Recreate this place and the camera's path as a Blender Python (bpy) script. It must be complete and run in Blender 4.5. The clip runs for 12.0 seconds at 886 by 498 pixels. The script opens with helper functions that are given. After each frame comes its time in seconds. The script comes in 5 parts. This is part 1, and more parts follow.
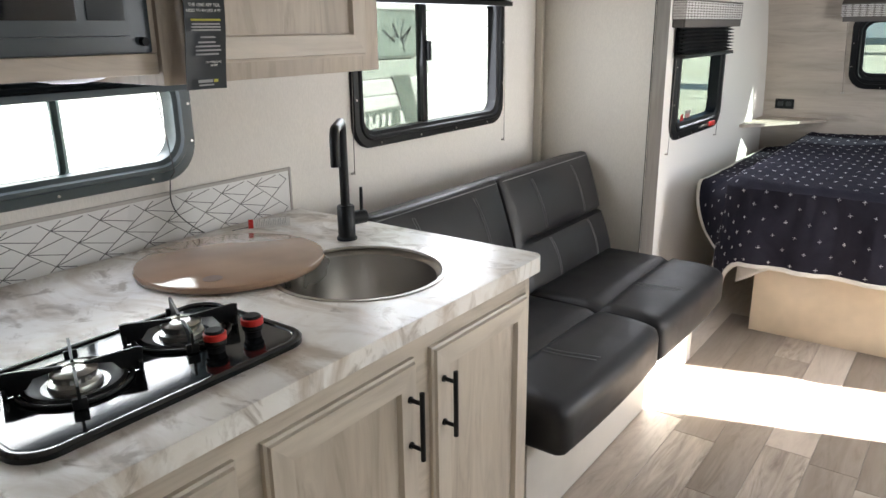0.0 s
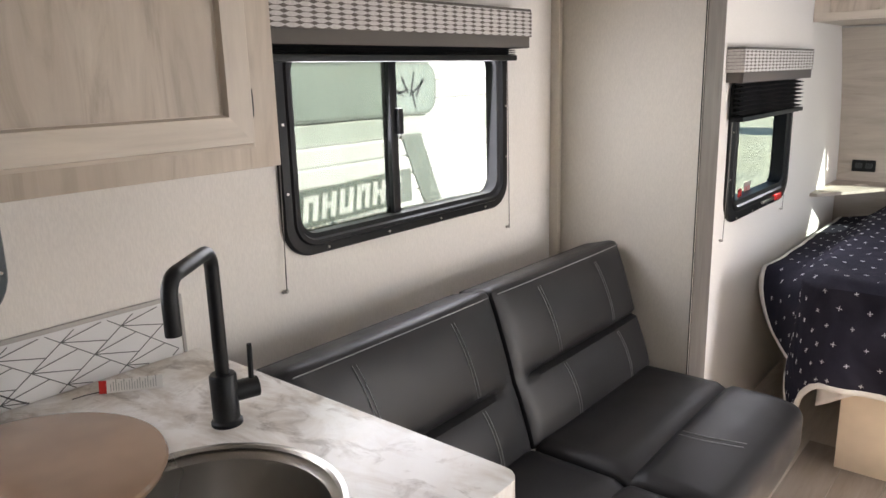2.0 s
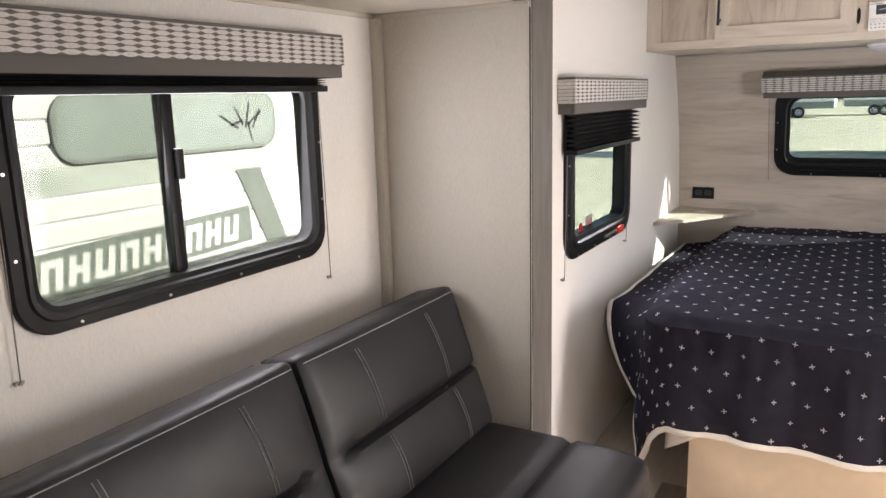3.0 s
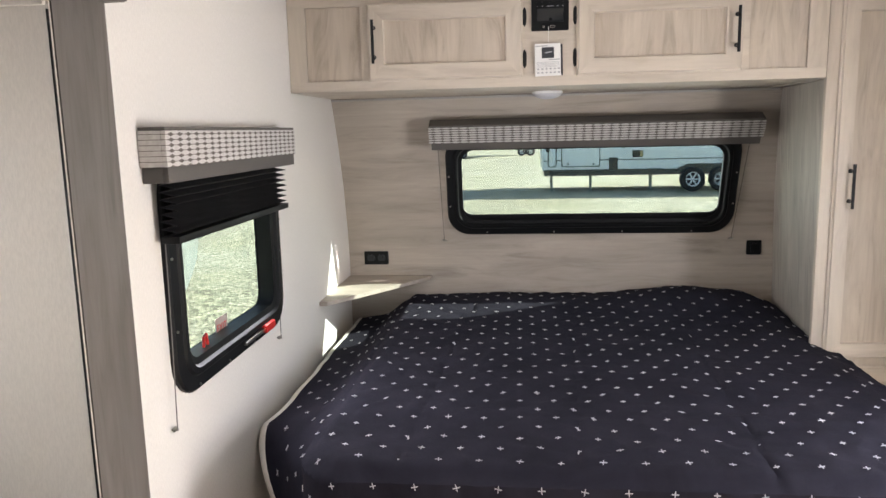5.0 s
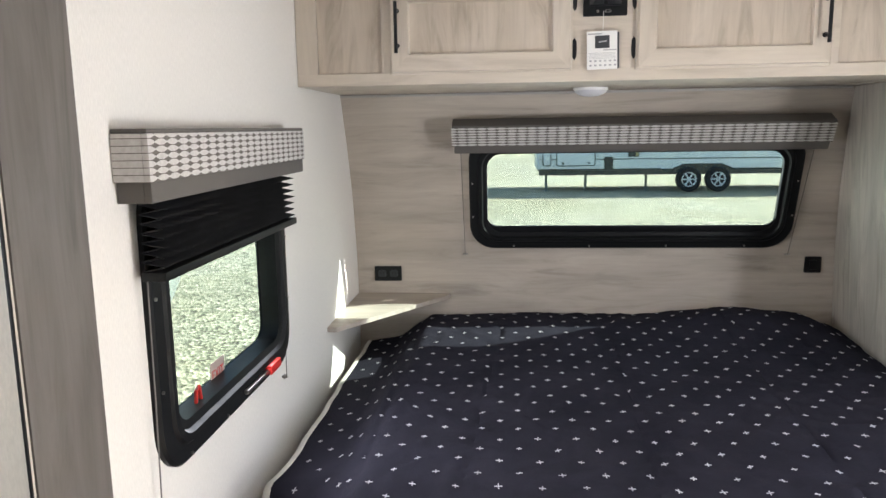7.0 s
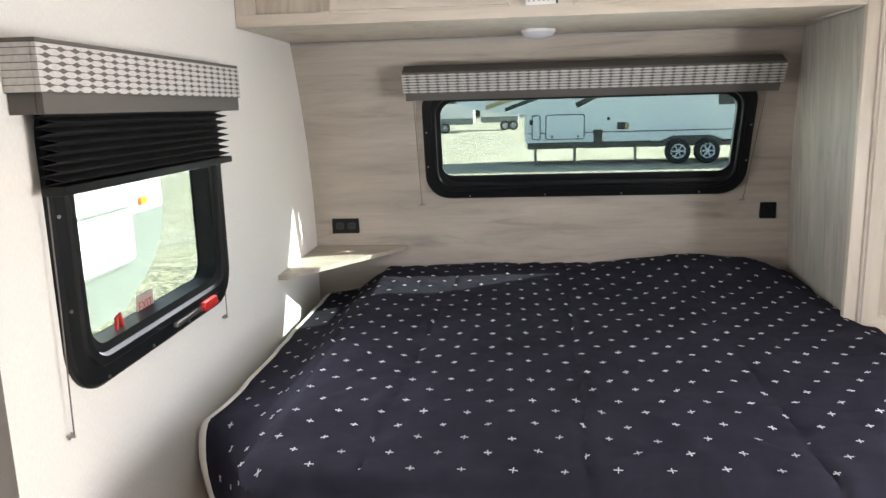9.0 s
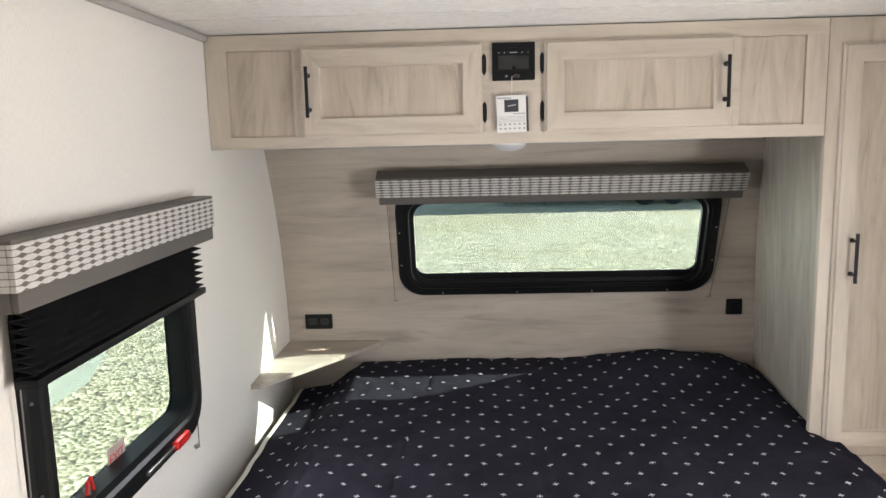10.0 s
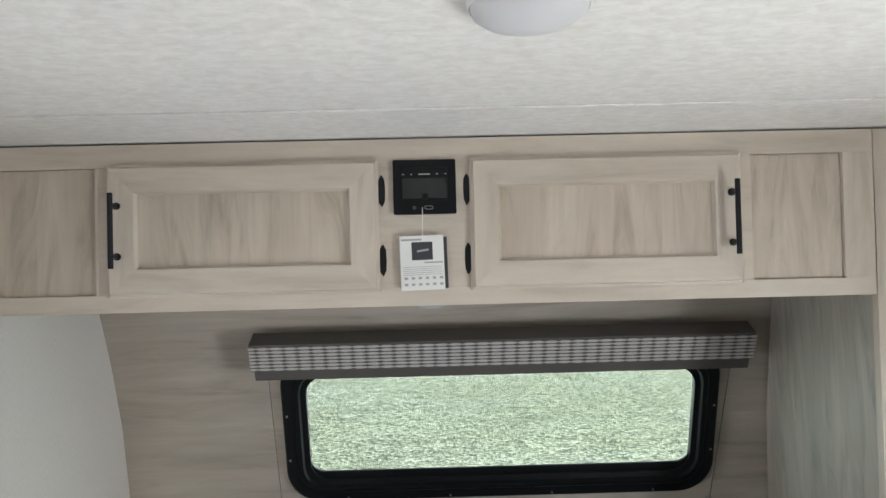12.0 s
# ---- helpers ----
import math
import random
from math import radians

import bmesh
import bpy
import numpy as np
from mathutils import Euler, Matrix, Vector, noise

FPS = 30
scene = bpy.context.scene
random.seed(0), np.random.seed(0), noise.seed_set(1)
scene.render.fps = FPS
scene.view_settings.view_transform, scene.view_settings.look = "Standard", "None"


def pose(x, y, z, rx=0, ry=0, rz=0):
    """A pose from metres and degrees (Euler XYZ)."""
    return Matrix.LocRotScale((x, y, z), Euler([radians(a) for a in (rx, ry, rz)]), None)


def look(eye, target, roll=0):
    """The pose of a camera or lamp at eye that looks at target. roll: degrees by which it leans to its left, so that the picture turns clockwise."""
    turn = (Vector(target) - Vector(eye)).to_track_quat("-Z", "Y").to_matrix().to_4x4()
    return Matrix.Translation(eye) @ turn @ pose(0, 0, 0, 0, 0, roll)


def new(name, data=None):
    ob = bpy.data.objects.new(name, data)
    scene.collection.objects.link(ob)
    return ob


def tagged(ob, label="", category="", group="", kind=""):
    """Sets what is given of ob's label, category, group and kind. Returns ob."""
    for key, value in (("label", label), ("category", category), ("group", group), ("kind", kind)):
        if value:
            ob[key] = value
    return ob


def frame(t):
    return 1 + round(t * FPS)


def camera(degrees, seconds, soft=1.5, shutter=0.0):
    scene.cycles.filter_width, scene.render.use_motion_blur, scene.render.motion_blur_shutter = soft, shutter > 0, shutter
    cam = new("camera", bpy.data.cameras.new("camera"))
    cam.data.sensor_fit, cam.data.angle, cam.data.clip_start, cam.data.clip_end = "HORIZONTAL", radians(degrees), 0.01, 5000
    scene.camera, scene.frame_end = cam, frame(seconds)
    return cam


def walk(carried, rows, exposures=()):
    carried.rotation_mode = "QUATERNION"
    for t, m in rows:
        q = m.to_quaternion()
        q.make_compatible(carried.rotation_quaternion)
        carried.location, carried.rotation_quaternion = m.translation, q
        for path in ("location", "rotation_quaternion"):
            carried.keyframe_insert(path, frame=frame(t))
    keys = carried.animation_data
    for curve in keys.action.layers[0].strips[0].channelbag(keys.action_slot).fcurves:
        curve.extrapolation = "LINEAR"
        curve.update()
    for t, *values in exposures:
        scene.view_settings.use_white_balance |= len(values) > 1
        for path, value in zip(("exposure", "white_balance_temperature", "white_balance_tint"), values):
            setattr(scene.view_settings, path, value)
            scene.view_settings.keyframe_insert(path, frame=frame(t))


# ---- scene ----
cam = camera(62.6, 12.0)
PATH = [
    (0, (0.111, 0.318, 1.454), (-1.024, 1.859, 0.874), -0.7),
    (0.5, (-0.082, 0.519, 1.439), (-1.293, 2.016, 0.897), -0.9),
    (1, (-0.176, 0.678, 1.434), (-1.437, 2.143, 0.922), -1.0),
    (1.5, (-0.2, 0.859, 1.47), (-1.48, 2.315, 0.98), -1.2),
    (2, (-0.166, 1.052, 1.503), (-1.42, 2.538, 1.036), -1.5),
    (2.5, (-0.143, 1.237, 1.51), (-1.299, 2.809, 1.074), -1.6),
    (3, (-0.181, 1.394, 1.515), (-1.171, 3.083, 1.107), -1.6),
    (3.5, (-0.249, 1.55, 1.554), (-1.007, 3.361, 1.174), -1.3),
    (3.7, (-0.267, 1.624, 1.545), (-0.928, 3.476, 1.178), -1.3),
    (5.3, (-0.289, 2.375, 1.547), (-0.445, 4.343, 1.231), -1.2),
    (5.5, (-0.323, 2.439, 1.541), (-0.454, 4.41, 1.228), -1.1),
    (6, (-0.398, 2.553, 1.557), (-0.51, 4.526, 1.247), -1.1),
    (6.5, (-0.455, 2.625, 1.574), (-0.587, 4.597, 1.266), -1.0),
    (6.7, (-0.469, 2.634, 1.579), (-0.621, 4.603, 1.263), -0.9),
    (8.3, (-0.331, 2.63, 1.406), (-0.559, 4.587, 1.059), -1.5),
    (8.5, (-0.317, 2.634, 1.413), (-0.531, 4.589, 1.051), -1.5),
    (8.6, (-0.319, 2.636, 1.426), (-0.522, 4.59, 1.053), -1.6),
    (9, (-0.297, 2.63, 1.439), (-0.463, 4.586, 1.055), -1.6),
    (9.5, (-0.302, 2.626, 1.592), (-0.413, 4.59, 1.23), -1.5),
    (10, (-0.301, 2.657, 1.718), (-0.386, 4.632, 1.418), -1.4),
    (10.5, (-0.313, 2.792, 1.75), (-0.373, 4.781, 1.543), -1.4),
    (11, (-0.305, 2.988, 1.771), (-0.344, 4.985, 1.669), -1.4),
    (11.5, (-0.245, 3.203, 1.755), (-0.256, 5.203, 1.736), -1.4),
    (12, (-0.157, 3.432, 1.786), (-0.129, 5.431, 1.824), -1.4),
]
walk(cam, [(t, look(eye, target, roll)) for t, eye, target, roll in PATH],
     [(0, 3.5, 6350, 12), (1, 3.5, 6350, 13), (2, 3.5, 6600, 17), (2.5, 3.5, 6650, 17), (3.5, 3.5, 6950, 22), (5.5, 3.52, 6600, 15), (6.5, 3.55, 6500, 14), (8.5, 3.65, 6350, 12), (9.5, 3.6, 6800, 15), (10.5, 3.4, 6450, 11), (11.5, 3.2, 6250, 9), (12, 3.15, 6200, 9)])

# ---- light ----
world = bpy.data.worlds.new("sky")
scene.world = world
world.use_nodes = True
_wn = world.node_tree.nodes
_sky = _wn.new("ShaderNodeTexSky")
_sky.sky_type = "NISHITA"
_sky.sun_disc = False
SUN_WAY = Vector((0.95, 0.31, 0.60)).normalized()      # towards the sun
_sky.sun_elevation = math.asin(SUN_WAY.z)
_sky.sun_rotation = math.atan2(SUN_WAY.x, SUN_WAY.y)
world.node_tree.links.new(_sky.outputs[0], _wn["Background"].inputs[0])
_wn["Background"].inputs[1].default_value = 0.09
sun = new("sun", bpy.data.lights.new("sun", "SUN"))
sun.data.energy, sun.data.angle, sun.data.color = 5.0, radians(0.5), (1.0, 0.965, 0.90)
sun.matrix_world = look(SUN_WAY * 20, (0, 0, 0))


def window_light(name, eye, target, w, h, watts):
    """Added area lamp for sky light at an opening; the side window is unseen."""
    ob = new(name, bpy.data.lights.new(name, "AREA"))
    ob.data.shape, ob.data.size, ob.data.size_y, ob.data.energy = "RECTANGLE", w, h, watts
    ob.data.color = (0.90, 0.935, 1.0)
    ob.matrix_world = look(eye, target)
    return ob


# ---- materials ----
def mat(name, color, rough=0.5, metal=0.0, spec=0.5):
    m = bpy.data.materials.new(name)
    m.use_nodes = True
    b = m.node_tree.nodes["Principled BSDF"]
    b.inputs["Base Color"].default_value = (*color, 1)
    b.inputs["Roughness"].default_value = rough
    b.inputs["Metallic"].default_value = metal
    b.inputs["Specular IOR Level"].default_value = spec
    return m


class Nodes:
    """Short ways to wire a node material."""

    def __init__(self, m):
        self.m, self.t = m, m.node_tree
        self.b = self.t.nodes["Principled BSDF"]

    def add(self, kind, **values):
        n = self.t.nodes.new(kind)
        for k, v in values.items():
            n.inputs[k].default_value = v
        return n

    def link(self, a, b):
        self.t.links.new(a, b)

    def coords(self, scale=(1, 1, 1), vary=False, rot=(0, 0, 0)):
        c = self.add("ShaderNodeTexCoord")
        mp = self.add("ShaderNodeMapping")
        mp.inputs["Scale"].default_value = scale
        mp.inputs["Rotation"].default_value = rot
        self.link(c.outputs["Object"], mp.inputs["Vector"])
        if vary:
            info = self.add("ShaderNodeObjectInfo")
            mul = self.add("ShaderNodeVectorMath")
            mul.operation = "SCALE"
            mul.inputs[0].default_value = (37.0, 53.0, 71.0)
            self.link(info.outputs["Random"], mul.inputs["Scale"])
            self.link(mul.outputs[0], mp.inputs["Location"])
        return mp.outputs[0]

    def noise(self, vec, scale, detail=4.0, rough=0.55, dist=0.0):
        n = self.add("ShaderNodeTexNoise", Scale=scale, Detail=detail, Roughness=rough, Distortion=dist)
        self.link(vec, n.inputs["Vector"])
        return n.outputs["Fac"]

    def ramp(self, fac, stops):
        r = self.add("ShaderNodeValToRGB")
        e = r.color_ramp.elements
        while len(e) < len(stops):
            e.new(0.5)
        for el, (p, c) in zip(e, stops):
            el.position, el.color = p, (*c, 1)
        self.link(fac, r.inputs[0])
        return r.outputs[0]

    def mix(self, fac, a, b, mode="MIX"):
        x = self.add("ShaderNodeMix")
        x.data_type, x.blend_type = "RGBA", mode
        for sock, v in ((x.inputs[0], fac), (x.inputs[6], a), (x.inputs[7], b)):
            if isinstance(v, (int, float)):
                sock.default_value = v
            elif isinstance(v, tuple):
                sock.default_value = (*v, 1)
            else:
                self.link(v, sock)
        return x.outputs[2]

    def math(self, op, a, b=0.0):
        x = self.add("ShaderNodeMath")
        x.operation = op
        for i, v in enumerate((a, b)):
            if isinstance(v, (int, float)):
                x.inputs[i].default_value = v
            else:
                self.link(v, x.inputs[i])
        return x.outputs[0]

    def color(self, c):
        self.link(c, self.b.inputs["Base Color"])

    def rough(self, c):
        self.link(c, self.b.inputs["Roughness"])

    def bump(self, height, strength=0.2, dist=0.002):
        n = self.add("ShaderNodeBump", Strength=strength, Distance=dist)
        self.link(height, n.inputs["Height"])
        self.link(n.outputs[0], self.b.inputs["Normal"])


def wood(name, light, mid, dark, axis, rough=0.45, streak=1.0, knots=0.5, tone=0.0):
    """Printed wood grain along one axis: broad tone bands, long streaks, fine pores."""
    n = Nodes(mat(name, mid, rough))
    along, across = 1.0, 6.5
    sc = [across] * 3
    sc[axis] = along
    v = n.coords(sc, True)
    fine = [90.0] * 3
    fine[axis] = 3.0
    vf = n.coords(fine, True)
    broad = n.noise(v, 0.9, 3.0, 0.5, 0.6)
    grain = n.noise(v, 2.6, 7.0, 0.62, 1.3 * streak)
    pores = n.noise(vf, 1.0, 3.0, 0.6)
    c = n.ramp(grain, [(0.28, dark), (0.47, mid), (0.66, light)])
    c = n.mix(n.ramp(broad, [(0.42, (0, 0, 0)), (0.66, (knots,) * 3)]), c, dark)
    c = n.mix(n.ramp(pores, [(0.35, (0.16,) * 3), (0.55, (0, 0, 0))]), c, dark)
    if tone:
        info = n.add("ShaderNodeObjectInfo")
        c = n.mix(n.ramp(info.outputs["Random"], [(0.0, (tone,) * 3), (0.45, (0, 0, 0))]), c, dark)
        c = n.mix(n.ramp(info.outputs["Random"], [(0.6, (0, 0, 0)), (1.0, (tone,) * 3)]), c, light)
    n.color(c)
    n.bump(n.math("ADD", grain, pores), 0.12, 0.001)
    return n.m


WOOD_L, WOOD_M, WOOD_D = (0.61, 0.53, 0.44), (0.53, 0.455, 0.37), (0.36, 0.30, 0.235)
M_WOOD_V = wood("cabinet_wood_upright", WOOD_L, WOOD_M, WOOD_D, 2)
M_WOOD_Y = wood("cabinet_wood_along", WOOD_L, WOOD_M, WOOD_D, 1)
RAIL_L, RAIL_M, RAIL_D = (0.66, 0.585, 0.49), (0.59, 0.52, 0.435), (0.46, 0.395, 0.32)
M_RAIL_V = wood("cabinet_rail_upright", RAIL_L, RAIL_M, RAIL_D, 2, 0.42, 0.5, 0.25)
M_RAIL_X = wood("cabinet_rail_across", RAIL_L, RAIL_M, RAIL_D, 0, 0.42, 0.5, 0.25)
M_RAIL_Y = wood("cabinet_rail_along", RAIL_L, RAIL_M, RAIL_D, 1, 0.42, 0.5, 0.25)
M_HEAD = wood("headboard_wood", (0.55, 0.49, 0.42), (0.485, 0.425, 0.36), (0.32, 0.275, 0.23), 0, 0.5, 0.6, 0.5)
M_SIDE = wood("wardrobe_side_wood", (0.50, 0.46, 0.40), (0.43, 0.39, 0.335), (0.27, 0.245, 0.21), 2, 0.5)
M_FLOOR = wood("floor_plank_wood", (0.57, 0.49, 0.41), (0.44, 0.37, 0.305), (0.20, 0.16, 0.125), 1, 0.4, 1.6, 0.6, 0.7)
M_JAMB = wood("jamb_wood_grey", (0.19, 0.175, 0.16), (0.15, 0.135, 0.12), (0.09, 0.08, 0.07), 2, 0.5)


def wallpaper(name, c, amount=0.10):
    n = Nodes(mat(name, c, 0.75))
    v = n.coords((60, 60, 14))
    v2 = n.coords((1, 1, 1))
    weave = n.noise(v, 6.0, 3.0, 0.6)
    cloud = n.noise(v2, 3.0, 3.0)
    d = tuple(x * (1 - amount) for x in c)
    k = n.mix(n.ramp(weave, [(0.35, (0, 0, 0)), (0.65, (1, 1, 1))]), d, c)
    n.color(n.mix(n.ramp(cloud, [(0.4, (0, 0, 0)), (0.7, (0.25,) * 3)]), k, d))
    n.bump(weave, 0.18, 0.001)
    return n.m


M_WALL = wallpaper("white_wallpaper", (0.80, 0.77, 0.73))
M_PANEL = wallpaper("beige_panel", (0.62, 0.575, 0.50))


def ceiling_mat():
    n = Nodes(mat("mottled_ceiling_board", (0.8, 0.79, 0.77), 0.6))
    v = n.coords((17, 26, 9))
    a = n.noise(v, 2.4, 6.0, 0.66, 0.5)
    n.color(n.ramp(a, [(0.36, (0.75, 0.73, 0.70)), (0.5, (0.81, 0.795, 0.77)), (0.64, (0.87, 0.86, 0.84))]))
    n.bump(a, 0.15, 0.001)
    return n.m


M_CEIL = ceiling_mat()


def marble():
    n = Nodes(mat("marble_laminate", (0.78, 0.75, 0.70), 0.3))
    v = n.coords((1.6, 1.0, 1.0), rot=(0, 0, 0.5))
    warp = n.noise(v, 3.0, 5.0, 0.6, 1.8)
    fine = n.noise(v, 7.0, 8.0, 0.65, 2.4)
    blot = n.noise(v, 1.7, 4.0, 0.6, 0.8)
    vein = n.math("ABSOLUTE", n.math("SUBTRACT", fine, 0.5))
    veins = n.ramp(vein, [(0.0, (0.75,) * 3), (0.035, (0.3,) * 3), (0.09, (0, 0, 0))])
    patch = n.ramp(blot, [(0.44, (0, 0, 0)), (0.62, (1, 1, 1))])
    c = n.ramp(warp, [(0.3, (0.80, 0.76, 0.71)), (0.48, (0.87, 0.85, 0.82)), (0.7, (0.90, 0.89, 0.87))])
    c = n.mix(n.mix(1.0, veins, n.ramp(blot, [(0.5, (0, 0, 0)), (0.66, (0.45,) * 3)]), "MULTIPLY"), c, (0.25, 0.20, 0.16))
    wisp = n.noise(n.coords((1.0, 2.4, 1.0), rot=(0, 0, -0.65)), 3.4, 5.0, 0.60, 0.9)
    smoke = n.noise(n.coords((1.3, 2.0, 1.0), rot=(0, 0, -0.5)), 7.5, 5.0, 0.62, 0.7)
    c = n.mix(n.ramp(wisp, [(0.47, (0, 0, 0)), (0.57, (0.45,) * 3), (0.68, (0.85,) * 3)]), c, (0.47, 0.39, 0.31))
    c = n.mix(n.ramp(smoke, [(0.54, (0, 0, 0)), (0.66, (0.80,) * 3)]), c, (0.33, 0.28, 0.235))
    n.color(c)
    return n.m


M_MARBLE = marble()


def plain(name, c, rough, metal=0.0, grain=0.06, scale=60.0, bump=0.05):
    """A nearly even surface with slight tone change and fine texture."""
    n = Nodes(mat(name, c, rough, metal))
    v = n.coords()
    a = n.noise(v, scale, 4.0)
    b = n.noise(v, 4.0, 3.0)
    lo = tuple(x * (1 - grain) for x in c)
    hi = tuple(min(1, x * (1 + grain)) for x in c)
    n.color(n.mix(n.ramp(b, [(0.35, (0, 0, 0)), (0.65, (1, 1, 1))]), lo, hi))
    n.rough(n.ramp(b, [(0.3, (rough * 0.85,) * 3), (0.7, (min(1, rough * 1.15),) * 3)]))
    if bump:
        n.bump(a, bump, 0.001)
    return n.m


M_BLACK = plain("black_plastic", (0.007, 0.0075, 0.008), 0.45)
M_BLACK.node_tree.nodes["Principled BSDF"].inputs["Specular IOR Level"].default_value = 0.22
# grey kitchen frame, its teal lift is glare haze put into the colour
M_FRAME_HAZE = plain("hazed_grey_window_frame", (0.050, 0.070, 0.075), 0.42)
M_MATTE = plain("matte_black_metal", (0.012, 0.013, 0.014), 0.42, 0.4)
M_STEEL = plain("brushed_steel", (0.42, 0.40, 0.37), 0.30, 1.0, 0.08)
M_ALU = plain("burner_aluminium", (0.62, 0.62, 0.60), 0.3, 1.0, 0.12)
M_GLOSS = plain("black_glass_top", (0.008, 0.009, 0.010), 0.07, 0.0, 0.05, 60, 0.0)
M_RED = plain("red_plastic", (0.55, 0.025, 0.02), 0.4)
M_WHITE = plain("white_plastic", (0.78, 0.78, 0.76), 0.4)
M_PAPER = plain("white_paper", (0.80, 0.79, 0.76), 0.7)
M_INK = plain("dark_ink", (0.05, 0.05, 0.055), 0.7)
M_GREY = plain("grey_print", (0.40, 0.40, 0.40), 0.7)
M_TAG = plain("dark_coated_card", (0.016, 0.021, 0.023), 0.5)
M_YELLOW = plain("yellow_print", (0.55, 0.50, 0.06), 0.6)
M_TAUPE = plain("taupe_fabric_band", (0.115, 0.105, 0.095), 0.8, 0, 0.08, 300, 0.3)
M_SHADE = plain("black_pleated_fabric", (0.011, 0.012, 0.014), 0.75, 0, 0.1, 300, 0.2)
# dark kitchen shade; veiling glare from the window is put into this paler slate
M_SHADE_HAZE = plain("glare_hazed_pleated_fabric", (0.105, 0.13, 0.14), 0.75, 0, 0.1, 300, 0.2)
M_MICRO = plain("slate_black_appliance", (0.030, 0.043, 0.051), 0.35)
M_CORD = plain("grey_cord", (0.16, 0.15, 0.14), 0.7)
M_BOARDW = plain("wrapped_board", (0.31, 0.205, 0.14), 0.07, 0, 0.14, 30, 0.02)
M_BEDBOX = plain("bed_base_board", (0.72, 0.59, 0.44), 0.45, 0, 0.1, 30, 0.05)
M_BACKSPL = plain("backsplash_white", (0.72, 0.72, 0.72), 0.3)
M_LINE = plain("grey_line", (0.12, 0.12, 0.125), 0.5)
M_TRIMG = plain("grey_trim", (0.42, 0.40, 0.38), 0.45)
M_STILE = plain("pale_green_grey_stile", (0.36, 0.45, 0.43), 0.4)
M_THREAD = plain("light_thread", (0.25, 0.25, 0.25), 0.8)
M_HEM = plain("cream_piping", (0.70, 0.67, 0.62), 0.85, 0, 0.06, 200, 0.3)
M_STITCH = plain("white_thread", (0.55, 0.55, 0.57), 0.8)
M_FILM = plain("crumpled_plastic_film", (0.70, 0.66, 0.62), 0.2, 0, 0.15, 14, 0.5)


def vinyl():
    n = Nodes(mat("dark_grey_vinyl", (0.035, 0.035, 0.037), 0.42))
    v = n.coords()
    peb = n.add("ShaderNodeTexVoronoi", Scale=420.0)
    n.link(v, peb.inputs["Vector"])
    b = n.noise(v, 9.0, 4.0)
    n.color(n.ramp(b, [(0.3, (0.0115, 0.011, 0.0118)), (0.7, (0.019, 0.018, 0.019))]))
    n.rough(n.ramp(b, [(0.3, (0.38,) * 3), (0.7, (0.5,) * 3)]))
    n.b.inputs["Specular IOR Level"].default_value = 0.34
    n.bump(n.math("ADD", peb.outputs["Distance"], n.math("MULTIPLY", b, 2.0)), 0.22, 0.0012)
    return n.m


M_VINYL = vinyl()


def quilt():
    n = Nodes(mat("navy_quilt_cotton", (0.012, 0.012, 0.018), 0.95, 0.0, 0.06))
    v = n.coords()
    w = n.noise(v, 500.0, 2.0)
    b = n.noise(v, 5.0, 5.0, 0.6, 0.5)
    n.color(n.ramp(b, [(0.3, (0.0165, 0.0157, 0.0225)), (0.7, (0.0275, 0.0260, 0.0365))]))
    n.bump(n.math("ADD", w, n.math("MULTIPLY", b, 3.0)), 0.5, 0.004)
    return n.m


M_QUILT = quilt()


def valance_cloth(name, axis, pitch, row, power, least):
    """White woven cloth with dark lens-shaped gaps in rows and columns."""
    n = Nodes(mat(name, (0.7, 0.68, 0.66), 0.85))
    sep = n.add("ShaderNodeSeparateXYZ")
    n.link(n.coords(), sep.inputs[0])
    u = n.math("ABSOLUTE", n.math("COSINE", n.math("MULTIPLY", sep.outputs[axis], math.pi / pitch)))
    rows = n.math("ABSOLUTE", n.math("SINE", n.math("MULTIPLY", sep.outputs[2], math.pi / row)))
    gap = n.math("ADD", n.math("MULTIPLY", n.math("POWER", u, power), 0.94 - least), least)
    on = n.math("GREATER_THAN", rows, gap)
    wear = n.noise(n.coords(), 120.0, 3.0)
    n.color(n.mix(on, n.ramp(wear, [(0.3, (0.115, 0.10, 0.09)), (0.7, (0.165, 0.145, 0.13))]),
                  n.ramp(wear, [(0.3, (0.50, 0.48, 0.46)), (0.7, (0.62, 0.60, 0.58))])))
    n.bump(n.math("ADD", rows, wear), 0.3, 0.002)
    return n.m


M_VAL_Y = valance_cloth("woven_valance_cloth", 1, 0.0445, 0.0122, 3.6, 0.18)
M_VAL_X = valance_cloth("woven_valance_cloth_front", 0, 0.0385, 0.0102, 5.0, 0.42)


def glass(name, tint):
    m = bpy.data.materials.new(name)
    m.use_nodes = True
    t = m.node_tree
    t.nodes.remove(t.nodes["Principled BSDF"])
    a = t.nodes.new("ShaderNodeBsdfTransparent")
    a.inputs[0].default_value = (*tint, 1)
    g = t.nodes.new("ShaderNodeBsdfGlossy")
    g.inputs["Roughness"].default_value = 0.02
    x = t.nodes.new("ShaderNodeMixShader")
    x.inputs[0].default_value = 0.01
    t.links.new(a.outputs[0], x.inputs[1])
    t.links.new(g.outputs[0], x.inputs[2])
    t.links.new(x.outputs[0], t.nodes["Material Output"].inputs[0])
    return m


M_GLASS = glass("tinted_window_glass", (0.345, 0.365, 0.35))
M_GLASS_PALE = glass("pale_window_glass", (0.52, 0.54, 0.53))
M_GLASS_GREEN = glass("green_tinted_window_glass", (0.40, 0.44, 0.425))
M_CLEARGLASS = glass("clear_door_glass", (0.96, 0.97, 0.96))
